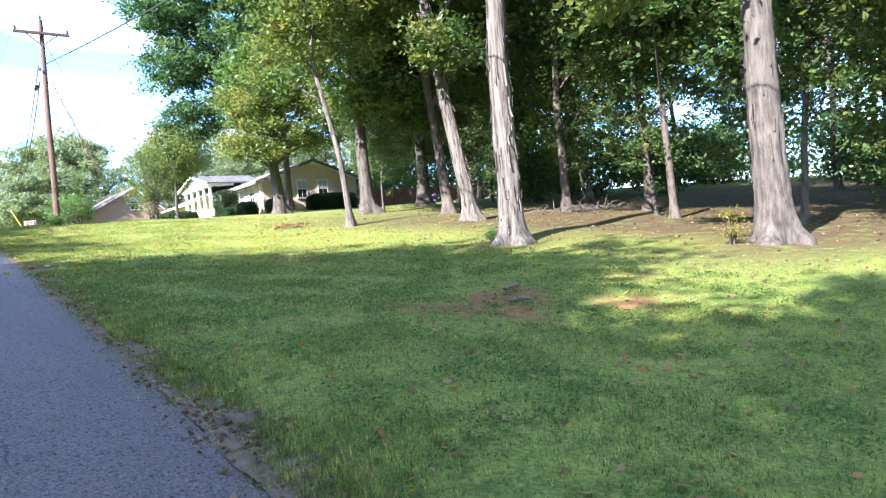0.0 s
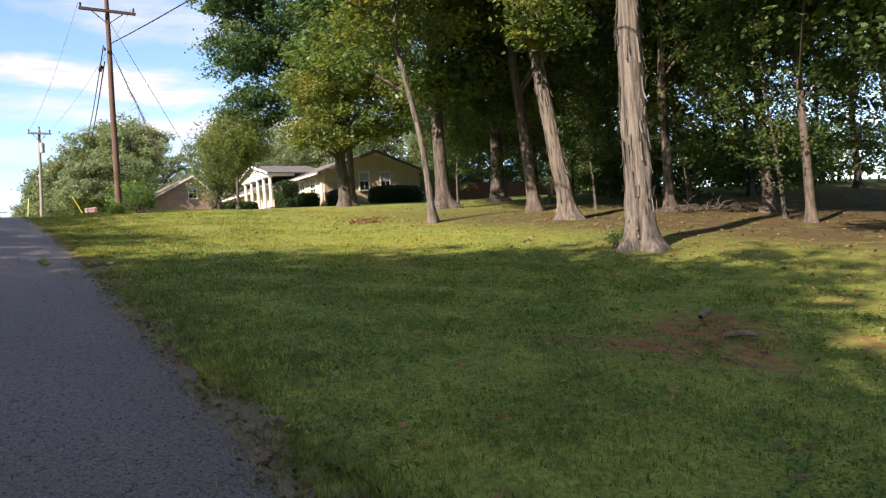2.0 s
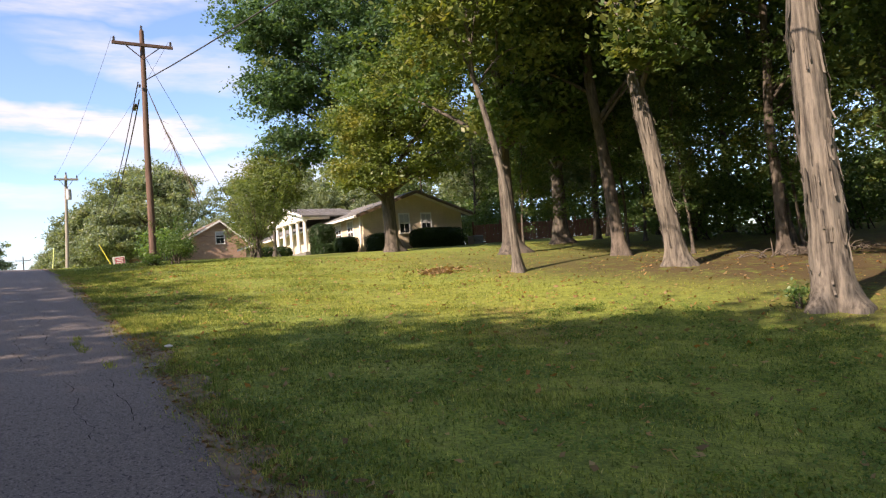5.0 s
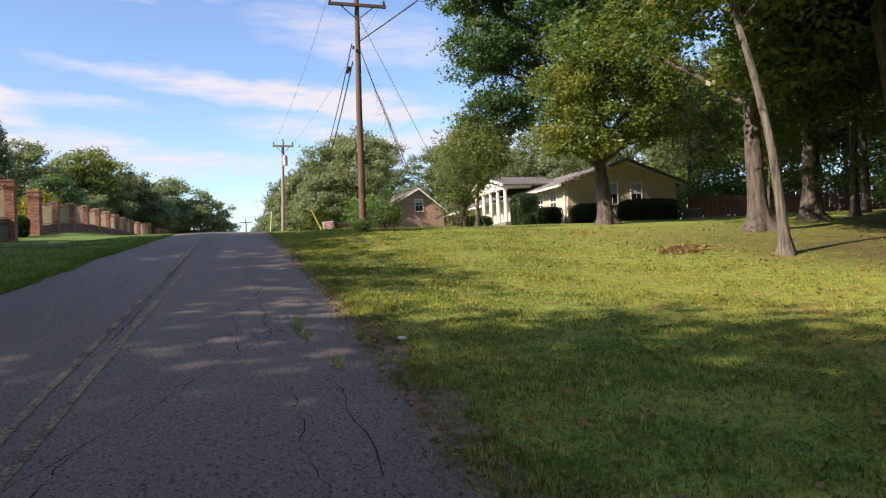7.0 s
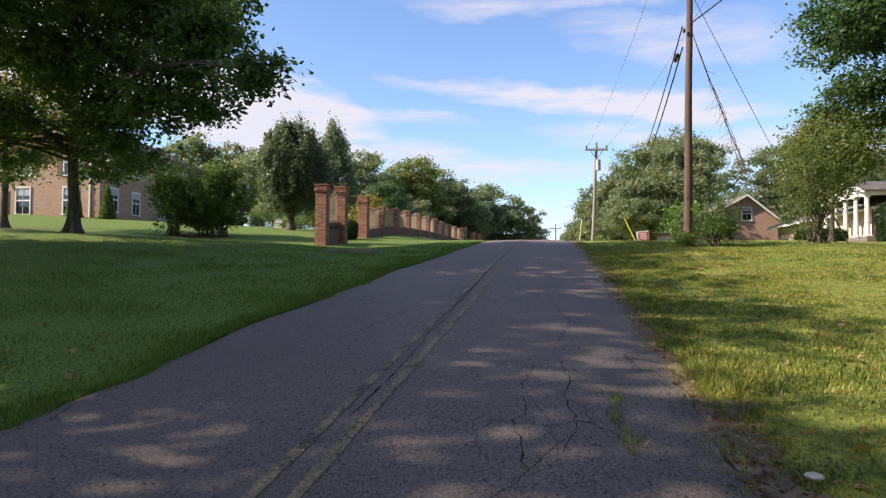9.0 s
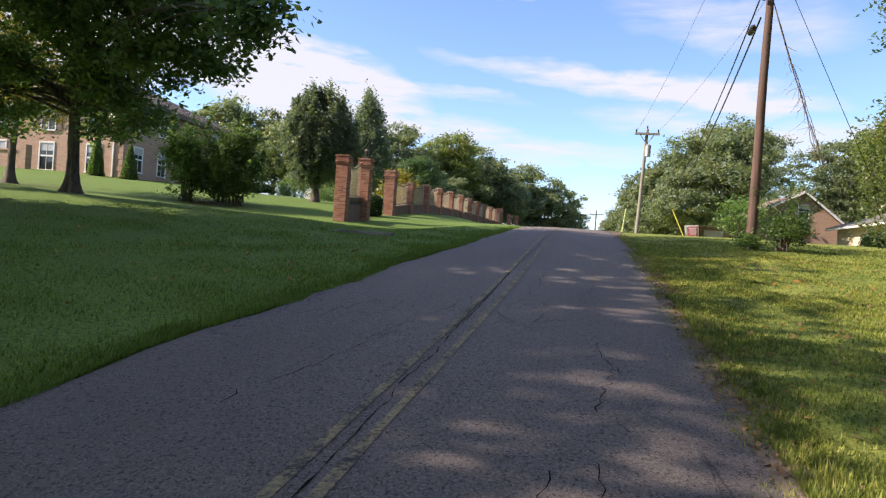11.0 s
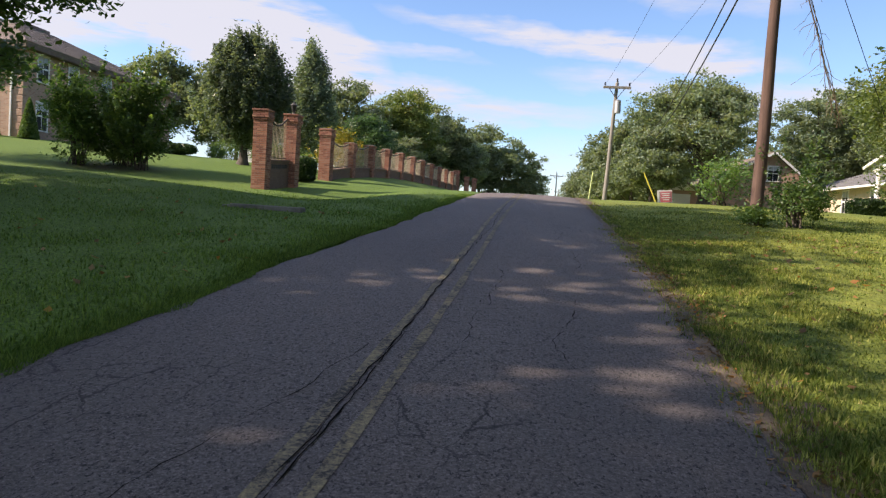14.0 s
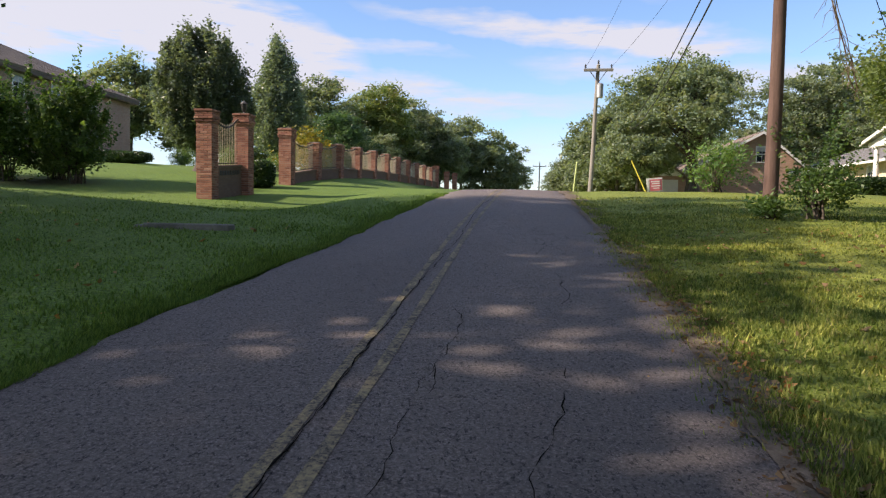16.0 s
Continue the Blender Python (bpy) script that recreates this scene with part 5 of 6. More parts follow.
bm = bmesh.new(); bmesh.ops.create_cone(bm, cap_ends=True, segments=6, radius1=0.07, radius2=0.12, depth=0.24, matrix=Matrix.Translation((0, 0, 0.22)))
part("lamp_body", bm, GLASS_DARK, lan)
bm = bmesh.new(); bmesh.ops.create_cone(bm, cap_ends=True, segments=6, radius1=0.14, radius2=0.01, depth=0.12, matrix=Matrix.Translation((0, 0, 0.40)))
part("roof", bm, IRON_DARK, lan)

# the fence runs slightly towards the road as it climbs
fence = thing("brick_fence", (-8.48, 49.95, 0), "long fence of red brick pillars, low walls and tan iron railings", "fence", turn=-2.6)
ground_f = lambda y: gz(-8.48 + 0.0454 * y, 49.95 + y)
stops = [0.0] + [3.55 + 3.6 * k for k in range(11)]
for k, y in enumerate(stops):
    last = k == len(stops) - 1
    pillar(fence, 0, y, ground_f(y) - 0.04, 0.52 if k == 0 or last else 0.48, 2.36 if k == 0 else (2.1 if last else 1.78), False)
    if not last:
        y1 = stops[k + 1]
        fence_wall(fence, 0, y + 0.26, y1 - 0.26, ground_f, 0.48)
        railing(fence, 0, y + 0.28, y1 - 0.28, ground_f, ground_f(y) + (1.95 if k == 0 else 1.6), ground_f(y1) + 1.6, 0.24 if k == 0 else 0.16, 0.48)
for q in range(2):
    pillar(fence, 0.5 + 0.5 * q, 43.5 + 2.5 * q, ground_f(43.5 + 2.5 * q) - 0.04, 0.48, 1.8, False)

# culvert headwall in the left-hand ditch
CONC = plain("stained_concrete", (0.12, 0.115, 0.10), (0.24, 0.23, 0.20), 3, 0.95, 0.5, 0.008)
cv = thing("culvert", (-4.75, 33.4, gz(-4.75, 33.4) - 0.03), "dark stained concrete culvert headwall set in the grass", "culvert", turn=-4)
part("headwall", boxed(-0.8, 0.8, -0.12, 0.12, -0.25, 0.12, 0.02), CONC, cv)
part("side_wall", boxed(-0.98, -0.803, -0.10, 0.5, -0.25, 0.09, 0.02), CONC, cv)


# ---------------------------------------------------------------- houses
STUCCO = plain("tan_stucco", (0.62, 0.50, 0.36), (0.72, 0.59, 0.43), 1.2, 0.9, 0.4, 0.006)
TRIM = plain("white_painted_trim", (0.74, 0.73, 0.70), (0.82, 0.81, 0.78), 3, 0.6)
SHINGLE_GREY = plain("grey_asphalt_shingle", (0.13, 0.13, 0.13), (0.22, 0.21, 0.21), 2.5, 0.95, 0.6, 0.01)
SHINGLE_BROWN = plain("brown_asphalt_shingle", (0.17, 0.13, 0.105), (0.27, 0.215, 0.175), 2.5, 0.95, 0.6, 0.01)
FASCIA = plain("brown_fascia_board", (0.10, 0.065, 0.04), (0.16, 0.11, 0.07), 4, 0.7)


def pane_material():
    m, n, l, b = material("dark_window_glass")
    b.inputs["Base Color"].default_value = (0.03, 0.035, 0.04, 1)
    b.inputs["Roughness"].default_value = 0.06
    b.inputs["Specular IOR Level"].default_value = 0.8
    return m


PANE = pane_material()
BLIND = plain("pale_window_blind", (0.42, 0.44, 0.46), (0.52, 0.54, 0.56), 3, 0.8)


def house_window(parent, face, u, v, z0, width, height, trim=TRIM, blind=0.45, name="window"):
    """A sash window in a wall. face 'y': wall at y = v seen from -y, u is x; face '+x': wall at x = v seen from +x; '-x': from -x; u is the middle."""
    def b(u0, u1, d0, d1, za, zb, bev=0.0):
        if face == "y":
            return boxed(u + u0, u + u1, v - d1, v - d0, za, zb, bev)
        if face == "+x":
            return boxed(v + d0, v + d1, u + u0, u + u1, za, zb, bev)
        return boxed(v - d1, v - d0, u + u0, u + u1, za, zb, bev)
    w, zt = width / 2, z0 + height
    win = part(name, b(-w, w, -0.12, 0.004, z0, zt), PANE, parent, "dark glass sash window with white frame")
    for (u0, u1, za, zb) in ((-w - 0.07, -w + 0.02, z0 - 0.06, zt + 0.08), (w - 0.02, w + 0.07, z0 - 0.06, zt + 0.08), (-w, w, zt - 0.03, zt + 0.08)):
        part("frame", b(u0, u1, 0.0, 0.05, za, zb, 0.006), trim, win)
    part("sill", b(-w - 0.1, w + 0.1, 0.0, 0.1, z0 - 0.10, z0 - 0.02, 0.006), trim, win)
    part("meeting_rail", b(-w, w, 0.0, 0.035, z0 + height * 0.48, z0 + height * 0.54), trim, win)
    part("glazing_bar", b(-0.012, 0.012, 0.005, 0.025, z0, zt), trim, win)
    if blind:
        part("blind", b(-w + 0.03, w - 0.03, 0.0045, 0.008, zt - height * blind, zt - 0.03), BLIND, win, "pale blind half lowered behind the glass")
    return win


def roof_slab(parent, a, b, c, d, mat, thick=0.12, label="shingled roof slope"):
    """A roof slope through four corners, laid with courses of shingles."""
    a, b, c, d = (Vector(p) for p in (a, b, c, d))
    n = (b - a).cross(d - a).normalized()
    if n.z < 0:
        n = -n
    bm = bmesh.new()
    lo = [bm.verts.new(p - n * thick) for p in (a, b, c, d)]
    hi = [bm.verts.new(p) for p in (a, b, c, d)]
    bm.faces.new(lo); bm.faces.new(hi)
    for i in range(4):
        j = (i + 1) % 4
        bm.faces.new((lo[i], lo[j], hi[j], hi[i]))
    bmesh.ops.recalc_face_normals(bm, faces=bm.faces)
    slab = part("roof", bm, mat, parent, label)
    bm = bmesh.new()
    rows = max(4, int((d - a).length / 0.3))
    for r in range(rows):
        t0, t1 = r / rows, (r + 1.08) / rows
        p = [a.lerp(d, t0) + n * 0.022, b.lerp(c, t0) + n * 0.022, b.lerp(c, min(t1, 1)) + n * 0.006, a.lerp(d, min(t1, 1)) + n * 0.006]
        q = [a.lerp(d, t0) + n * 0.002, b.lerp(c, t0) + n * 0.002]
        vs = [bm.verts.new(x) for x in p]
        ws = [bm.verts.new(x) for x in q]
        bm.faces.new(vs); bm.faces.new((ws[0], ws[1], vs[1], vs[0]))
    tagged(part("shingles", bm, mat, slab), kind="stuff")
    return slab


# tan stucco house: gable end towards the lawn, front towards the road
HB = 4.15
house = thing("house", (0, 0, 0), "single-storey tan stucco house with white columned porch", "house")
part("wall", prism(bmesh.new(), [(22.0, HB - 0.4), (30.25, HB - 0.4), (30.25, 7.02), (26.2, 8.42), (22.0, 7.02)], 1, 50.0, 50.3), STUCCO, house)
part("wall", boxed(22.0, 22.3, 50.3, 76.0, HB - 0.4, 7.02), STUCCO, house)
part("wall", boxed(29.95, 30.25, 50.3, 76.0, HB - 0.4, 7.02), STUCCO, house)
part("wall", prism(bmesh.new(), [(22.0, HB - 0.4), (30.25, HB - 0.4), (30.25, 7.02), (26.2, 8.42), (22.0, 7.02)], 1, 76.0, 76.3), STUCCO, house)
roof_slab(house, (21.3, 49.5, 6.93), (21.3, 76.8, 6.93), (26.2, 76.8, 8.60), (26.2, 49.5, 8.60), SHINGLE_GREY)
roof_slab(house, (31.0, 49.5, 6.93), (31.0, 76.8, 6.93), (26.2, 76.8, 8.60), (26.2, 49.5, 8.60), SHINGLE_GREY)
for (xa, za), (xb, zb) in (((21.3, 6.80), (26.2, 8.47)), ((31.0, 6.80), (26.2, 8.47))):
    part("fascia", prism(bmesh.new(), [(xa, za - 0.10), (xb, zb - 0.10), (xb, zb + 0.08), (xa, za + 0.08)], 1, 49.44, 49.49), FASCIA, house, "dark brown gable fascia board")
    part("soffit", prism(bmesh.new(), [(xa, za - 0.11), (xb, zb - 0.11), (xb, zb - 0.08), (xa, za - 0.08)], 1, 49.5, 50.0), TRIM, house)
part("gutter", boxed(21.16, 21.29, 49.5, 76.5, 6.72, 6.86, 0.01), TRIM, house, "white eaves gutter")
part("downpipe", boxed(21.86, 21.95, 50.2, 50.3, HB - 0.2, 6.8), TRIM, house)
house_window(house, "y", 25.28, 50.0, 5.62, 0.78, 1.32)
house_window(house, "y", 27.12, 50.0, 5.62, 0.80, 1.32)
for k in range(2):
    part("shadow_band", boxed(24.8 + 1.84 * k, 25.76 + 1.84 * k, 49.95, 50.0, 7.03, 7.10), STUCCO, house, "raised stucco head band")
for y in (52.0, 54.0, 66.0, 70.0):
    house_window(house, "-x", y, 22.0, 5.2, 0.9, 1.5, blind=0.3)
# porch with columns and pediment
porch = part("porch", boxed(19.9, 22.0, 55.4, 62.2, HB - 0.4, 4.95), CONC, house, "concrete porch floor")
for y in (55.9, 57.3, 58.7, 60.2, 61.7):
    bm = bmesh.new()
    bmesh.ops.create_cone(bm, cap_ends=True, segments=18, radius1=0.15, radius2=0.12, depth=2.35, matrix=Matrix.Translation((20.15, y, 6.13)))
    col = part("column", bm, TRIM, house, "round white porch column")
    part("capital", boxed(19.98, 20.32, y - 0.17, y + 0.17, 7.28, 7.40, 0.01), TRIM, col)
    part("plinth", boxed(19.96, 20.34, y - 0.19, y + 0.19, 4.95, 5.05, 0.01), TRIM, col)
part("beam", boxed(19.95, 22.0, 55.4, 55.7, 7.35, 7.62, 0.01), TRIM, house)
part("beam", boxed(19.95, 22.0, 61.9, 62.2, 7.35, 7.62, 0.01), TRIM, house)
part("beam", boxed(19.95, 20.25, 55.7, 61.9, 7.35, 7.62, 0.01), TRIM, house)
part("pediment", prism(bmesh.new(), [(55.4, 7.62), (62.2, 7.62), (58.8, 8.45)], 0, 20.0, 20.1), TRIM, house, "white boarded pediment")
roof_slab(house, (19.7, 55.1, 7.60), (24.6, 55.1, 7.60), (24.6, 58.8, 8.56), (19.7, 58.8, 8.56), SHINGLE_GREY, 0.1)
roof_slab(house, (19.7, 62.5, 7.60), (24.6, 62.5, 7.60), (24.6, 58.8, 8.56), (19.7, 58.8, 8.56), SHINGLE_GREY, 0.1)
for ya, yb in ((55.1, 58.8), (62.5, 58.8)):
    part("rake_board", prism(bmesh.new(), [(ya, 7.46), (yb, 8.42), (yb, 8.58), (ya, 7.62)], 0, 19.62, 19.69), TRIM, house)
door = part("front_door", boxed(21.95, 21.99, 58.3, 59.3, 4.95, 7.05), FASCIA, house, "dark panelled front door")
part("door_frame", boxed(21.93, 21.99, 58.15, 58.28, 4.95, 7.15), TRIM, door)
part("door_frame", boxed(21.93, 21.99, 59.32, 59.45, 4.95, 7.15), TRIM, door)
UTIL = plain("grey_utility_box", (0.16, 0.17, 0.16), (0.24, 0.25, 0.24), 5, 0.5)
ac = thing("air_conditioner", (30.9, 49.3, gz(30.9, 49.3)), "dark grey air-conditioning unit beside the house wall", "air conditioner")
part("casing", boxed(-0.45, 0.45, -0.4, 0.4, 0.02, 0.9, 0.03), UTIL, ac)
for k in range(8):
    part("louvre", boxed(-0.4, 0.4, -0.425, -0.402, 0.12 + 0.09 * k, 0.16 + 0.09 * k), STEELD, ac)

# wooden privacy fence behind
BOARD = plain("red_brown_fence_wood", (0.15, 0.065, 0.04), (0.26, 0.12, 0.075), 2.5, 0.9, 0.4, 0.006, 0, (3, 3, 0.4))
wf = thing("wooden_fence", (0, 0, 0), "red-brown wooden privacy fence with upright boards", "fence")
me_board = bpy.data.meshes.new("board")
bm = boxed(-0.068, 0.068, -0.01, 0.01, 0, 1.72, 0.004); bm.to_mesh(me_board); bm.free(); me_board.materials.append(BOARD)
rng = random.Random(8)
for k in range(150):
    x = 31.5 + 0.142 * k
    y = 50.2 - 0.12 * (x - 31.5)
    ob = new("board", me_board); ob.parent = wf
    ob.matrix_basis = Matrix.Translation((x, y + rng.uniform(-0.006, 0.006), gz(x, y) - 0.05 + rng.uniform(-0.02, 0.02))) @ Matrix.Rotation(rng.uniform(-0.01, 0.01), 4, "Y")
for k in range(9):
    x = 31.5 + 2.4 * k; y = 50.26 - 0.12 * (x - 31.5)
    part("post", boxed(x - 0.05, x + 0.05, y, y + 0.1, gz(x, y) - 0.3, gz(x, y) + 1.95, 0.008), BOARD, wf)

# brick house further along the road
BY = 82.0
bh = thing("house", (0, 0, 0), "brown brick house with steep front gable", "house")
BZ = 5.2
part("wall", prism(bmesh.new(), [(14.6, BZ), (24.5, BZ), (24.5, 7.5), (21.05, 10.35), (14.6, 6.95)], 1, BY, BY + 0.3), BRICK_HOUSE_Y, bh)
part("wall", boxed(24.2, 24.5, BY + 0.3, BY + 12, BZ, 7.5), BRICK_HOUSE_X, bh)
part("wall", boxed(14.6, 14.9, BY + 0.3, BY + 12, BZ, 6.95), BRICK_HOUSE_X, bh)
roof_slab(bh, (14.1, BY - 0.4, 6.75), (14.1, BY + 12.4, 6.75), (21.05, BY + 12.4, 10.55), (21.05, BY - 0.4, 10.55), SHINGLE_BROWN)
roof_slab(bh, (24.95, BY - 0.4, 7.35), (24.95, BY + 12.4, 7.35), (21.05, BY + 12.4, 10.55), (21.05, BY - 0.4, 10.55), SHINGLE_BROWN)
for (xa, za), (xb, zb) in (((14.1, 6.62), (21.05, 10.42)), ((24.95, 7.22), (21.05, 10.42))):
    part("rake_board", prism(bmesh.new(), [(xa, za - 0.12), (xb, zb - 0.12), (xb, zb + 0.10), (xa, za + 0.10)], 1, BY - 0.5, BY - 0.41), TRIM, bh, "pale painted rake board")
house_window(bh, "y", 21.1, BY, 8.05, 0.85, 1.2, blind=0.3)
part("wall", boxed(24.5, 33.0, BY + 6, BY + 12, BZ, 6.9), BRICK_HOUSE_Y, bh)
roof_slab(bh, (24.5, BY + 5.4, 6.8), (33.4, BY + 5.4, 6.8), (33.4, BY + 9, 8.5), (24.5, BY + 9, 8.5), SHINGLE_BROWN)
roof_slab(bh, (24.5, BY + 12.6, 6.8), (33.4, BY + 12.6, 6.8), (33.4, BY + 9, 8.5), (24.5, BY + 9, 8.5), SHINGLE_BROWN)
gar = thing("garage", (0, 0, 0), "low brick garage with white gable beside the brick house", "garage")
part("wall", boxed(12.0, 14.4, BY - 2.0, BY + 5, BZ, 6.7), BRICK_HOUSE_Y, gar)
part("gable", prism(bmesh.new(), [(11.8, 6.7), (14.5, 6.7), (13.1, 7.7)], 1, BY - 2.05, BY - 1.95), TRIM, gar, "white boarded gable")
roof_slab(gar, (11.6, BY - 2.4, 6.62), (11.6, BY + 5, 6.62), (13.1, BY + 5, 7.8), (13.1, BY - 2.4, 7.8), SHINGLE_BROWN, 0.1)
roof_slab(gar, (14.7, BY - 2.4, 6.62), (14.7, BY + 5, 6.62), (13.1, BY + 5, 7.8), (13.1, BY - 2.4, 7.8), SHINGLE_BROWN, 0.1)
part("garage_door", boxed(12.4, 14.0, BY - 2.05, BY - 2.003, BZ, 6.4), TRIM, gar)

# large two-storey brick house
big = thing("house", (0, 0, 0), "large two-storey tan brick house with hipped brown roof", "house")
XE, YS, ZB, ZE = -28.6, 56.7, 5.5, 11.6
part("wall", boxed(-52, XE, YS, YS + 0.35, ZB, ZE), BRICK_HOUSE_Y, big)
part("wall", boxed(XE - 0.35, XE, YS + 0.35, YS + 16.6, ZB, ZE), BRICK_HOUSE_X, big)
part("wall", boxed(-52, XE - 0.35, YS + 16.25, YS + 16.6, ZB, ZE), BRICK_HOUSE_Y, big)
for k in range(15):
    wq = 0.36 if k % 2 else 0.26
    part("quoin", boxed(XE - wq, XE + 0.03, YS - 0.03, YS + wq, ZB + 0.4 * k + 0.02, ZB + 0.4 * k + 0.37, 0.012), BRICK_HOUSE_Y, big)
ed, hx, hy = 0.55, -34.5, 63.0
roof_slab(big, (XE + ed, YS - ed, ZE + 0.1), (XE + ed, YS + 16.6 + ed, ZE + 0.1), (hx, YS + 10.3, ZE + 3.0), (hx, hy, ZE + 3.0), SHINGLE_BROWN)
roof_slab(big, (-52, YS + 16.6 + ed, ZE + 0.1), (XE + ed, YS + 16.6 + ed, ZE + 0.1), (hx, YS + 10.3, ZE + 3.0), (-52, YS + 10.3, ZE + 3.0), SHINGLE_BROWN)
roof_slab(big, (-52, YS - ed, ZE + 0.1), (XE + ed, YS - ed, ZE + 0.1), (hx, hy, ZE + 3.0), (-52, hy, ZE + 3.0), SHINGLE_BROWN)
part("ridge_vent", boxed(hx - 0.2, hx + 0.2, hy + 0.3, YS + 9.8, ZE + 2.95, ZE + 3.13, 0.02), SHINGLE_BROWN, big)
part("cornice", boxed(XE, XE + 0.5, YS - 0.5, YS + 17.1, ZE - 0.25, ZE + 0.02, 0.02), FASCIA, big, "brown boxed eaves cornice")
part("cornice", boxed(-52, XE, YS - 0.5, YS - 0.002, ZE - 0.25, ZE + 0.02, 0.02), FASCIA, big, "brown boxed eaves cornice")
part("downpipe", boxed(XE - 0.75, XE - 0.65, YS - 0.1, YS - 0.005, ZB, ZE - 0.25), TRIM, big, "pale rainwater downpipe")
for y in (58.3, 61.1, 64.6, 68.4):
    house_window(big, "+x", y, XE, 9.75, 0.95, 1.5, blind=0.3)
    house_window(big, "+x", y, XE, 6.9, 0.95, 1.6, blind=0.3)
    part("keystone", boxed(XE, XE + 0.05, y - 0.6, y + 0.6, 11.3, 11.36), TRIM, big)
for x in (-30.75, -34.3, -38.0, -42.0):
    house_window(big, "y", x, YS, 9.3, 1.05, 1.7, blind=0.3)
    house_window(big, "y", x, YS, 6.6, 1.05, 1.8, blind=0.3)
    for s in (-1, 1):
        part("shutter", boxed(x + s * 0.84 - 0.2, x + s * 0.84 + 0.2, YS - 0.05, YS - 0.003, 9.25, 11.05, 0.01), FASCIA, big, "brown louvred shutter")
gw = thing("garden_wall", (0, 0, 0), "low red brick garden wall with pierced panel", "wall")
part("wall_body", boxed(-37.5, -33.2, 53.2, 53.45, gz(-35, 53.3) - 0.2, gz(-35, 53.3) + 0.95), BRICK_Y, gw)
part("coping", boxed(-37.6, -33.1, 53.12, 53.53, gz(-35, 53.3) + 0.95, gz(-35, 53.3) + 1.05, 0.01), BRICK_Y, gw)
part("end_post", boxed(-33.2, -32.7, 53.05, 53.55, gz(-33, 53.3) - 0.2, gz(-33, 53.3) + 1.5, 0.01), BRICK_Y, gw)
part("end_post", boxed(-38.1, -37.5, 53.05, 53.55, gz(-38, 53.3) - 0.2, gz(-38, 53.3) + 1.5, 0.01), BRICK_Y, gw)

# far pole beyond the crest, driveway and white box in the far garden
utility_pole((5.1, 140.0), 9.0, 0.13, 0.09, GREYPOLE, 0.0, 8.4, 1.1, "distant grey utility pole beyond the road crest")
utility_pole((8.2, 205.0), 9.5, 0.13, 0.09, GREYPOLE, 0.0, 8.9, 1.1, "distant grey utility pole beyond the road crest")
DRIVE = plain("pale_concrete_drive", (0.40, 0.38, 0.35), (0.52, 0.50, 0.46), 1.5, 0.9)
dx = np.linspace(-36, -19, 24)
a = np.stack([dx, 78 + 0 * dx, ground_z(dx, 78 + 0 * dx) + 0.04], -1)
b = np.stack([dx, 82 + 0 * dx, ground_z(dx, 82 + 0 * dx) + 0.04], -1)
i = np.arange(23)
tagged(new("driveway", quick_mesh("driveway", np.concatenate([a, b]), np.stack([i, i + 1, i + 25, i + 24], -1), DRIVE)), "pale concrete driveway behind the gate", "driveway", kind="structure")
wb = thing("utility_box", (-26, 84, gz(-26, 84)), "white utility cabinet beside the far driveway", "utility box")
part("cabinet", boxed(-0.5, 0.5, -0.35, 0.35, -0.1, 1.35, 0.03), TRIM, wb)
part("lid", boxed(-0.55, 0.55, -0.4, 0.4, 1.35, 1.43, 0.02), TRIM, wb)

# ---------------------------------------------------------------- grass, leaves and sticks close to the way
rng = np.random.default_rng(101)
n = 1000000
yy = rng.uniform(0.5, 46, n)
side = rng.uniform(0, 1, n) < 0.68
dd = np.where(side, 0.02 + 13 * rng.uniform(0, 1, n) ** 1.8, 0.02 + 12 * rng.uniform(0, 1, n) ** 1.5)
keep = (side | (yy > 12)) & (rng.uniform(0, 1, n) > ease(26, 46, yy)) & (rng.uniform(0, 1, n) > ease(5, 13, dd) * 0.9)
yy, dd, side = yy[keep], dd[keep], side[keep]
xx = road_x(yy) + np.where(side, half_right(yy) + dd, -half_left(yy) - dd)
thin = np.zeros(len(xx))
scrap = np.array([noise.noise(Vector((a * 2.6, b * 2.6, 8))) for a, b in zip(xx, yy)])
for (bx, by, br, bs) in ((6.7, 7.9, 0.65, 1.6), (7.3, 8.2, 0.45, 1.5), (5.8, 7.7, 0.45, 1.5), (6.3, 6.9, 0.4, 1.3), (7.9, 6.4, 0.5, 1.4), (5.2, 8.3, 0.4, 1.0), (7.4, 15.5, 0.9, 0.6), (8.5, 17.5, 0.7, 0.5), (9.8, 8.0, 0.9, 0.5)):
    thin += bs * np.exp(-((xx - bx) ** 2 + (yy - by) ** 2) / br ** 2)
patch = np.array([noise.noise(Vector((a * 0.7, b * 0.7, 3))) for a, b in zip(xx, yy)])
keep = (thin * (0.75 + 1.6 * scrap) < rng.uniform(0.1, 0.6, len(xx))) & (patch + rng.uniform(-0.5, 0.9, len(xx)) > 0)
xx, yy, dd, patch = xx[keep], yy[keep], dd[keep], patch[keep]
zz = ground_z(xx, yy)
h = rng.uniform(0.016, 0.056, len(xx)) * (1 + 0.7 * (dd < 0.35)) * (1 + 0.6 * patch)
az = rng.uniform(0, 6.283, len(xx))
tilt = rng.uniform(0.1, 0.9, len(xx))
w = rng.uniform(0.0025, 0.006, len(xx)) * (1 + 0.045 * yy)
a = np.stack([np.cos(az) * w, np.sin(az) * w, 0 * w], -1)
tip = np.stack([-np.sin(az) * tilt * h, np.cos(az) * tilt * h, h], -1)
base = np.stack([xx, yy, zz - 0.005], -1)
tri = np.stack([base - a, base + a, base + tip], 1)
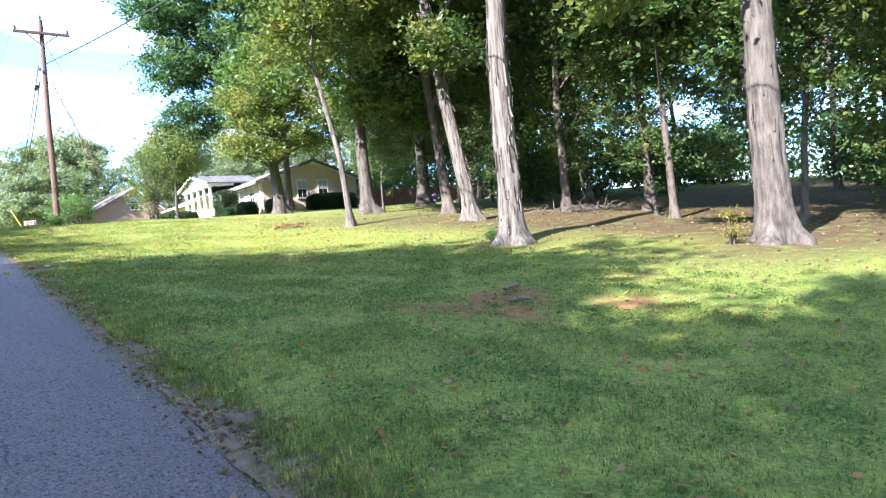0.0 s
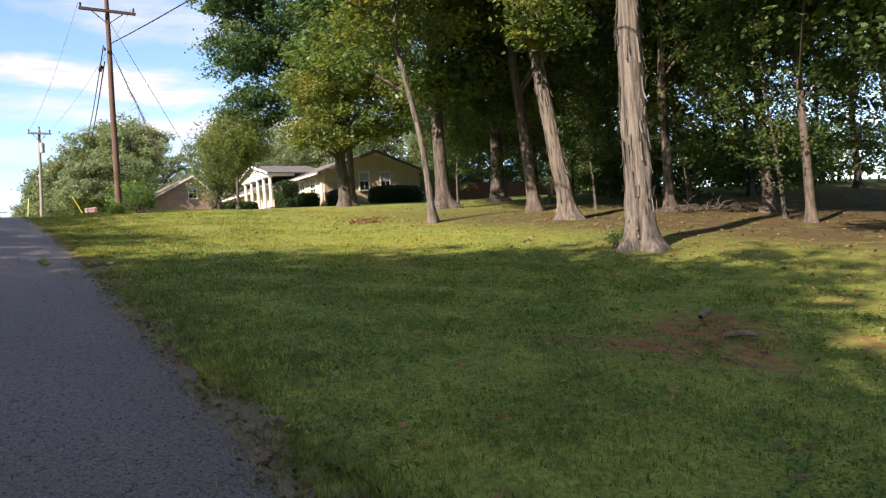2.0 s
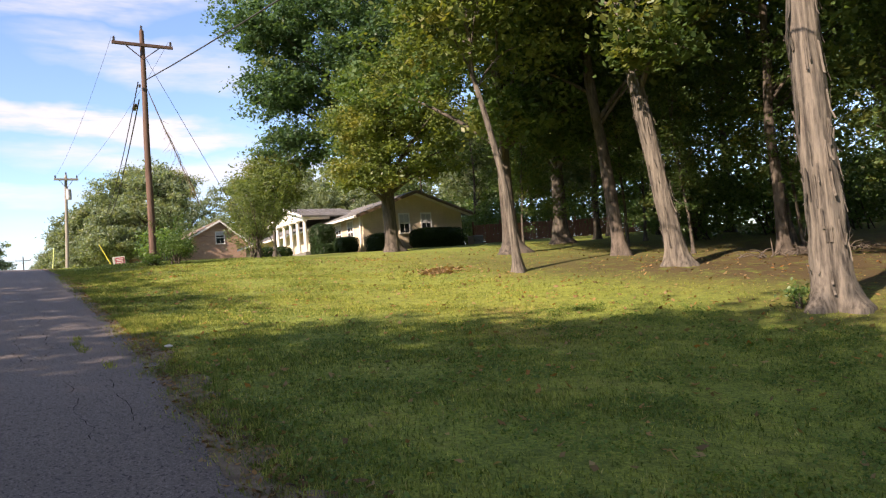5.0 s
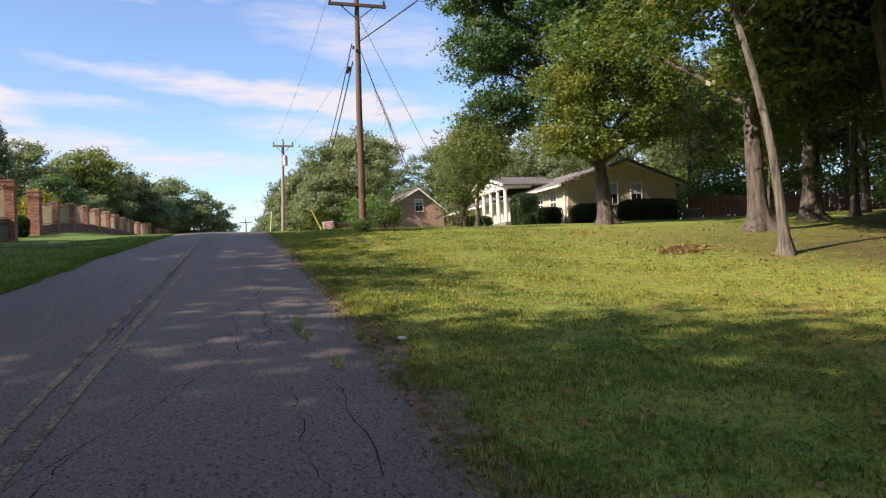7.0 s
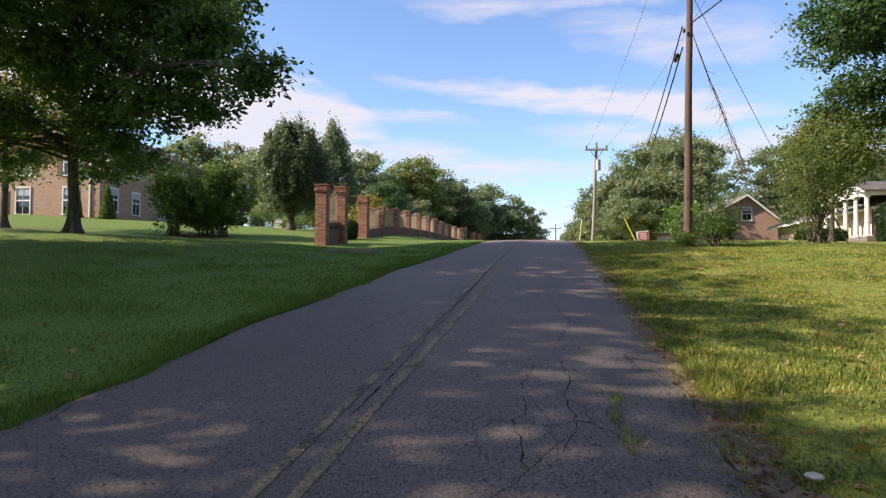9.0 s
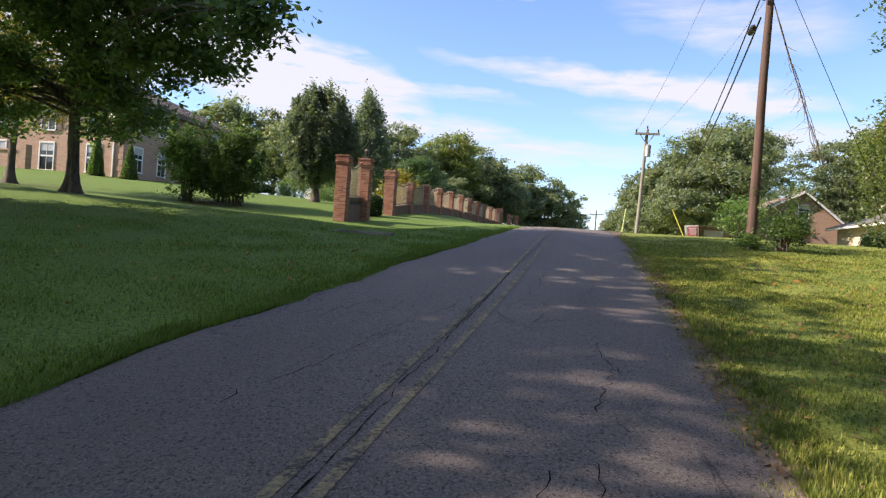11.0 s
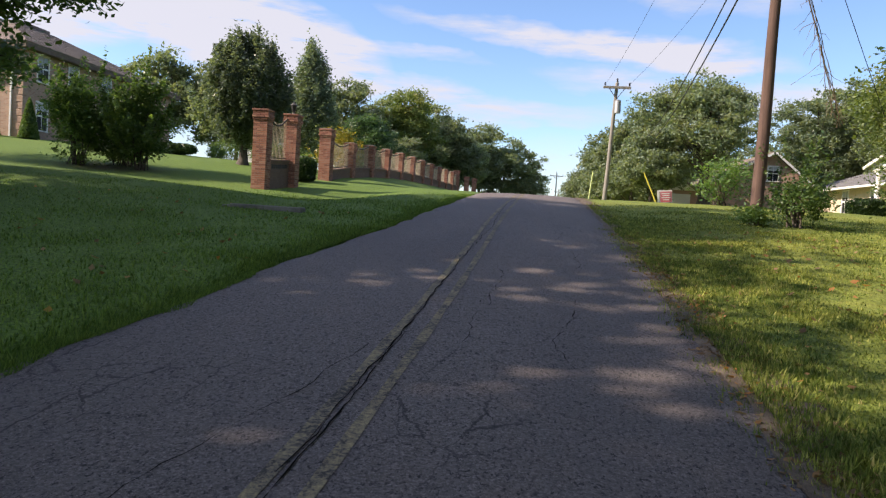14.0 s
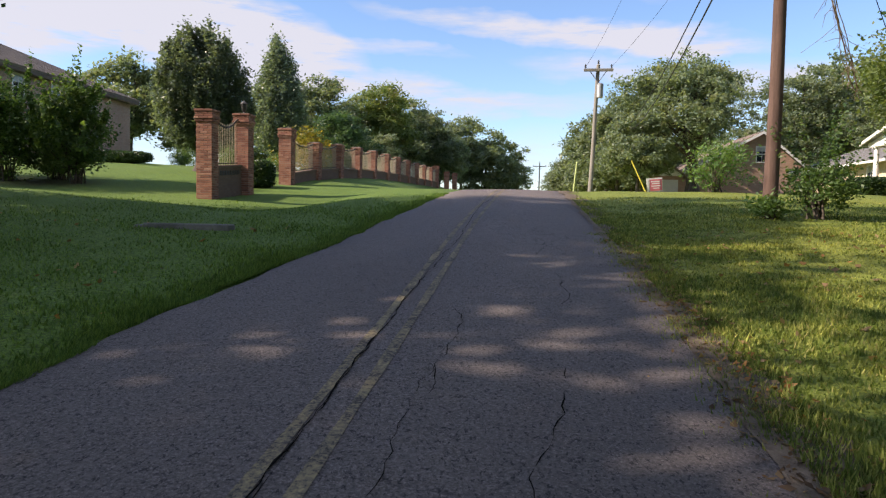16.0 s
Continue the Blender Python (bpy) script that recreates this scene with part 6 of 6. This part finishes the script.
# longer fringe hanging over the asphalt's edges, solid across the road, in tufts on this side
fy = np.concatenate([rng.uniform(8, 46, 62000), rng.uniform(0.5, 34, 60000)])
fs = np.where(np.arange(len(fy)) < 62000, -1, 1)
tuft = np.array([noise.noise(Vector((b * 1.6, 7.0 * k, 5))) for b, k in zip(fy, fs)])
drift = np.array([noise.noise(Vector((b * 0.45, 3.0, 2))) for b in fy])
fd = np.where(fs < 0, -0.02 + 0.17 * drift + 0.15 * tuft + np.abs(rng.normal(0, 0.14, len(fy))), 0.10 * tuft + rng.normal(0.10, 0.14, len(fy)))
keep = (fs < 0) | (tuft + rng.uniform(-0.5, 0.35, len(fy)) > 0)
fy, fs, fd, tuft = fy[keep], fs[keep], fd[keep], tuft[keep]
fx = road_x(fy) + fs * (np.where(fs < 0, half_left(fy), half_right(fy)) - 0.05 + fd)
fz = np.maximum(ground_z(fx, fy), np.where(fd < 0.05, road_z(fy) + 0.05 * (1 - np.clip(1 - (0.05 - fd) / HALF, 0, 1) ** 2) + 0.02, -99))
fh = rng.uniform(0.03, 0.068, len(fy)) * (1 + 0.5 * tuft)
fa = rng.uniform(0, 6.283, len(fy))
ft = rng.uniform(0.2, 1.0, len(fy))
fw = rng.uniform(0.002, 0.0045, len(fy)) * (1 + 0.04 * fy)
side_w = np.stack([np.cos(fa) * fw, np.sin(fa) * fw, 0 * fw], -1)
fbase = np.stack([fx, fy, fz - 0.008], -1)
ftip = np.stack([-np.sin(fa) * ft * fh - 0.3 * fs * fh, np.cos(fa) * ft * fh, fh], -1)
tri = np.concatenate([tri, np.stack([fbase - side_w, fbase + side_w, fbase + ftip], 1)])
xx, yy = np.concatenate([xx, fx]), np.concatenate([yy, fy])
for pick, mat, label in ((xx > road_x(yy), BLADE, "short mown yellow-green grass along the road"), (xx < road_x(yy), BLADE_LUSH_SHADE, "short green grass across the road, coloured as in shade")):
    t3 = tri[pick].reshape(-1, 3)
    tagged(new("grass", quick_mesh("grass", t3, np.arange(len(t3)).reshape(-1, 3), mat)), label, "grass", kind="stuff")

# low clover and broad-leaved weeds growing in patches through the near lawn
CLOVER = leaf_material("clover_leaves", (0.045, 0.105, 0.020), (0.16, 0.26, 0.055), None, 0, 0.6)
cx_, cy_ = rng.uniform(1.4, 11, 150000), rng.uniform(1.5, 17, 150000)
far_ = cx_ - road_x(cy_) - half_right(cy_)
lump_ = np.array([noise.noise(Vector((a * 1.1, b * 1.1, 12))) + 0.6 * noise.noise(Vector((a * 4.2, b * 4.2, 2))) for a, b in zip(cx_, cy_)])
keep = (far_ > 0.15) & (lump_ + rng.uniform(-0.25, 0.15, len(cx_)) > 0.06)
cx_, cy_ = cx_[keep], cy_[keep]
P = np.stack([cx_, cy_, ground_z(cx_, cy_) + rng.uniform(0.012, 0.05, len(cx_))], -1)
V, F = leaf_quads(P, rng.uniform(0.009, 0.02, len(P))[:, None], rng, 1.2, 0.75)
tagged(new("clover", quick_mesh("clover", V, F, CLOVER)), "patches of low green clover in the mown lawn", "clover", kind="stuff")

# fallen leaves, thicker along the road's edge and under the trees
n = 9000
kind = rng.integers(0, 4, n)
yy = rng.uniform(0.5, 34, n)
xx = np.where(kind == 0, road_x(yy) + half_right(yy) + rng.normal(0.12, 0.16, n), np.where(kind == 1, road_x(yy) + HALF + rng.uniform(0.2, 11, n), np.where(kind == 2, rng.uniform(10, 24, n), road_x(yy) - HALF - rng.uniform(0.3, 12, n))))
keep = (kind != 3) | ((yy > 14) & (rng.uniform(0, 1, n) < 0.2))
keep &= (kind != 0) | (rng.uniform(0, 1, n) < 0.6)
xx, yy = xx[keep], yy[keep]
d = np.abs(xx - road_x(yy)) - HALF
P = np.stack([xx, yy, np.where(d > 0, ground_z(xx, yy) + 0.03, road_z(yy) + 0.05)], -1)
V, F = leaf_quads(P, np.where(d > 0.5, 0.048, 0.03)[:, None], rng, 1.4, 0.6)
tagged(new("fallen_leaves", quick_mesh("fallen_leaves", V, F, DEADLEAF)), "scattered dry brown fallen leaves on the lawn", "fallen leaves", kind="stuff")
# dark broken leaves and crumbs washed along the road's edge
m_ = 5200
ly = rng.uniform(0.5, 30, m_)
ld = rng.normal(0.03, 0.13, m_)
clump = np.array([noise.noise(Vector((b * 1.1, 0.0, 9))) for b in ly])
keep = clump + rng.uniform(-0.35, 0.5, m_) > 0
ly, ld = ly[keep], ld[keep]
lx = road_x(ly) + half_right(ly) + ld
P = np.stack([lx, ly, np.maximum(ground_z(lx, ly) + 0.028, road_z(ly) + 0.045)], -1)
V, F = leaf_quads(P, rng.uniform(0.012, 0.036, len(P))[:, None], rng, 1.3, 0.6)
tagged(new("leaf_crumbs", quick_mesh("leaf_crumbs", V, F, leaf_material("rotten_leaves", (0.03, 0.018, 0.012), (0.16, 0.095, 0.05), (0.36, 0.27, 0.17), 0.1, 0.85))), "dark rotten leaf crumbs along the road's edge", "fallen leaves", kind="stuff")
P = np.stack([11.7 + rng.normal(0, 0.35, 260), 24.7 + rng.normal(0, 0.3, 260), np.zeros(260)], -1)
P[:, 2] = ground_z(P[:, 0], P[:, 1]) + rng.uniform(0.02, 0.12, 260)
V, F = leaf_quads(P, 0.07, rng, 1.0, 0.6)
tagged(new("leaf_heap", quick_mesh("leaf_heap", V, F, DEADLEAF)), "small heap of brown leaves on the lawn", "leaf heap", kind="stuff")

STICK = bark_material("broken_stick", (0.10, 0.075, 0.05), (0.24, 0.185, 0.13), 20, (1, 1, 1), 0.01)
for (x, y, turn, length, r) in ((7.45, 8.4, 25, 0.62, 0.04), (6.75, 7.5, -60, 0.32, 0.035), (5.9, 7.0, 70, 0.5, 0.012)):
    pts = [(math.cos(radians(turn)) * length * (t - 0.5), math.sin(radians(turn)) * length * (t - 0.5), 0.03 * math.sin(3 * t)) for t in np.linspace(0, 1, 7)]
    ob = new("broken_branch", tube_mesh("broken_branch", pts, [r * q for q in (0.7, 1, 0.95, 0.9, 0.95, 0.8, 0.5)], STICK, 8))
    ob.location = (x, y, gz(x, y) + r + 0.01)
    tagged(ob, "short broken grey branch on bare red soil", "branch", "broken branches")

# pale stone at the road's edge, weeds in the crack
bm = bmesh.new()
bmesh.ops.create_icosphere(bm, subdivisions=2, radius=0.045)
for v in bm.verts:
    v.co = Vector((v.co.x * 1.2, v.co.y, v.co.z * 0.5)) * (1 + 0.25 * noise.noise(v.co * 20))
st = part("stone", bm, DRIVE, None)
st.location = (2.26, 16.7, gz(2.3, 16.7) + 0.05)
tagged(st, "small pale stone at the road edge", "stone")
for q, (x, y) in enumerate(((1.28, 17.6), (1.32, 18.1), (1.3, 17.2), (1.45, 15.9))):
    k = 34
    P = np.stack([x + rng.normal(0, 0.035, k), y + rng.normal(0, 0.12, k)], -1)
    z = road_z(P[:, 1]) + 0.06
    az = rng.uniform(0, 6.283, k); hh = rng.uniform(0.03, 0.07, k)
    a = np.stack([np.cos(az) * 0.008, np.sin(az) * 0.008, 0 * az], -1)
    tip = np.stack([rng.normal(0, 0.03, k), rng.normal(0, 0.03, k), hh], -1)
    base = np.stack([P[:, 0], P[:, 1], z], -1)
    tagged(new("road_weeds", quick_mesh("road_weeds", np.stack([base - a, base + a, base + tip], 1).reshape(-1, 3), np.arange(3 * k).reshape(-1, 3), BLADE)), "tuft of green weeds growing in a road crack", "weeds", kind="stuff")

# brush pile and weeds at the wood's edge
rng = np.random.default_rng(15)
V, F = [], []
for k in range(70):
    c = np.array([rng.normal(0, 1.1), rng.normal(0, 0.4), 0.0])
    d = np.array([rng.normal(0, 1), rng.normal(0, 0.7), rng.uniform(0, 0.5)]); d /= np.linalg.norm(d)
    ln = rng.uniform(0.3, 0.8)
    tube([c, c + d * ln / 2 + np.array([0, 0, 0.1]), c + d * ln], (0.025, 0.018, 0.006), 4, V, F)
bp = new("brush_pile", quick_mesh("brush_pile", np.concatenate(V), np.concatenate(F), BARK_DARK))
bp.location = (21.5, 19.0, gz(21.5, 19.0) + 0.05)
bp.rotation_euler = (0, 0, radians(-35))
tagged(bp, "low pile of dry brown branches at the wood edge", "brush pile", kind="stuff")
make_bush((14.3, 8.5), (0.22, 0.22, 0.35), 92, LEAF_YELLOW, "clump of tall weeds beside the large oak", "weeds", clumps=14, per=30, size=0.035, spread=0.09, stems=7, name="weeds")
make_bush((12.1, 13.9), (0.14, 0.14, 0.16), 93, LEAF_SHRUB, "clump of weeds at the foot of a hickory", "weeds", clumps=14, per=30, size=0.035, spread=0.09, stems=7, name="weeds")
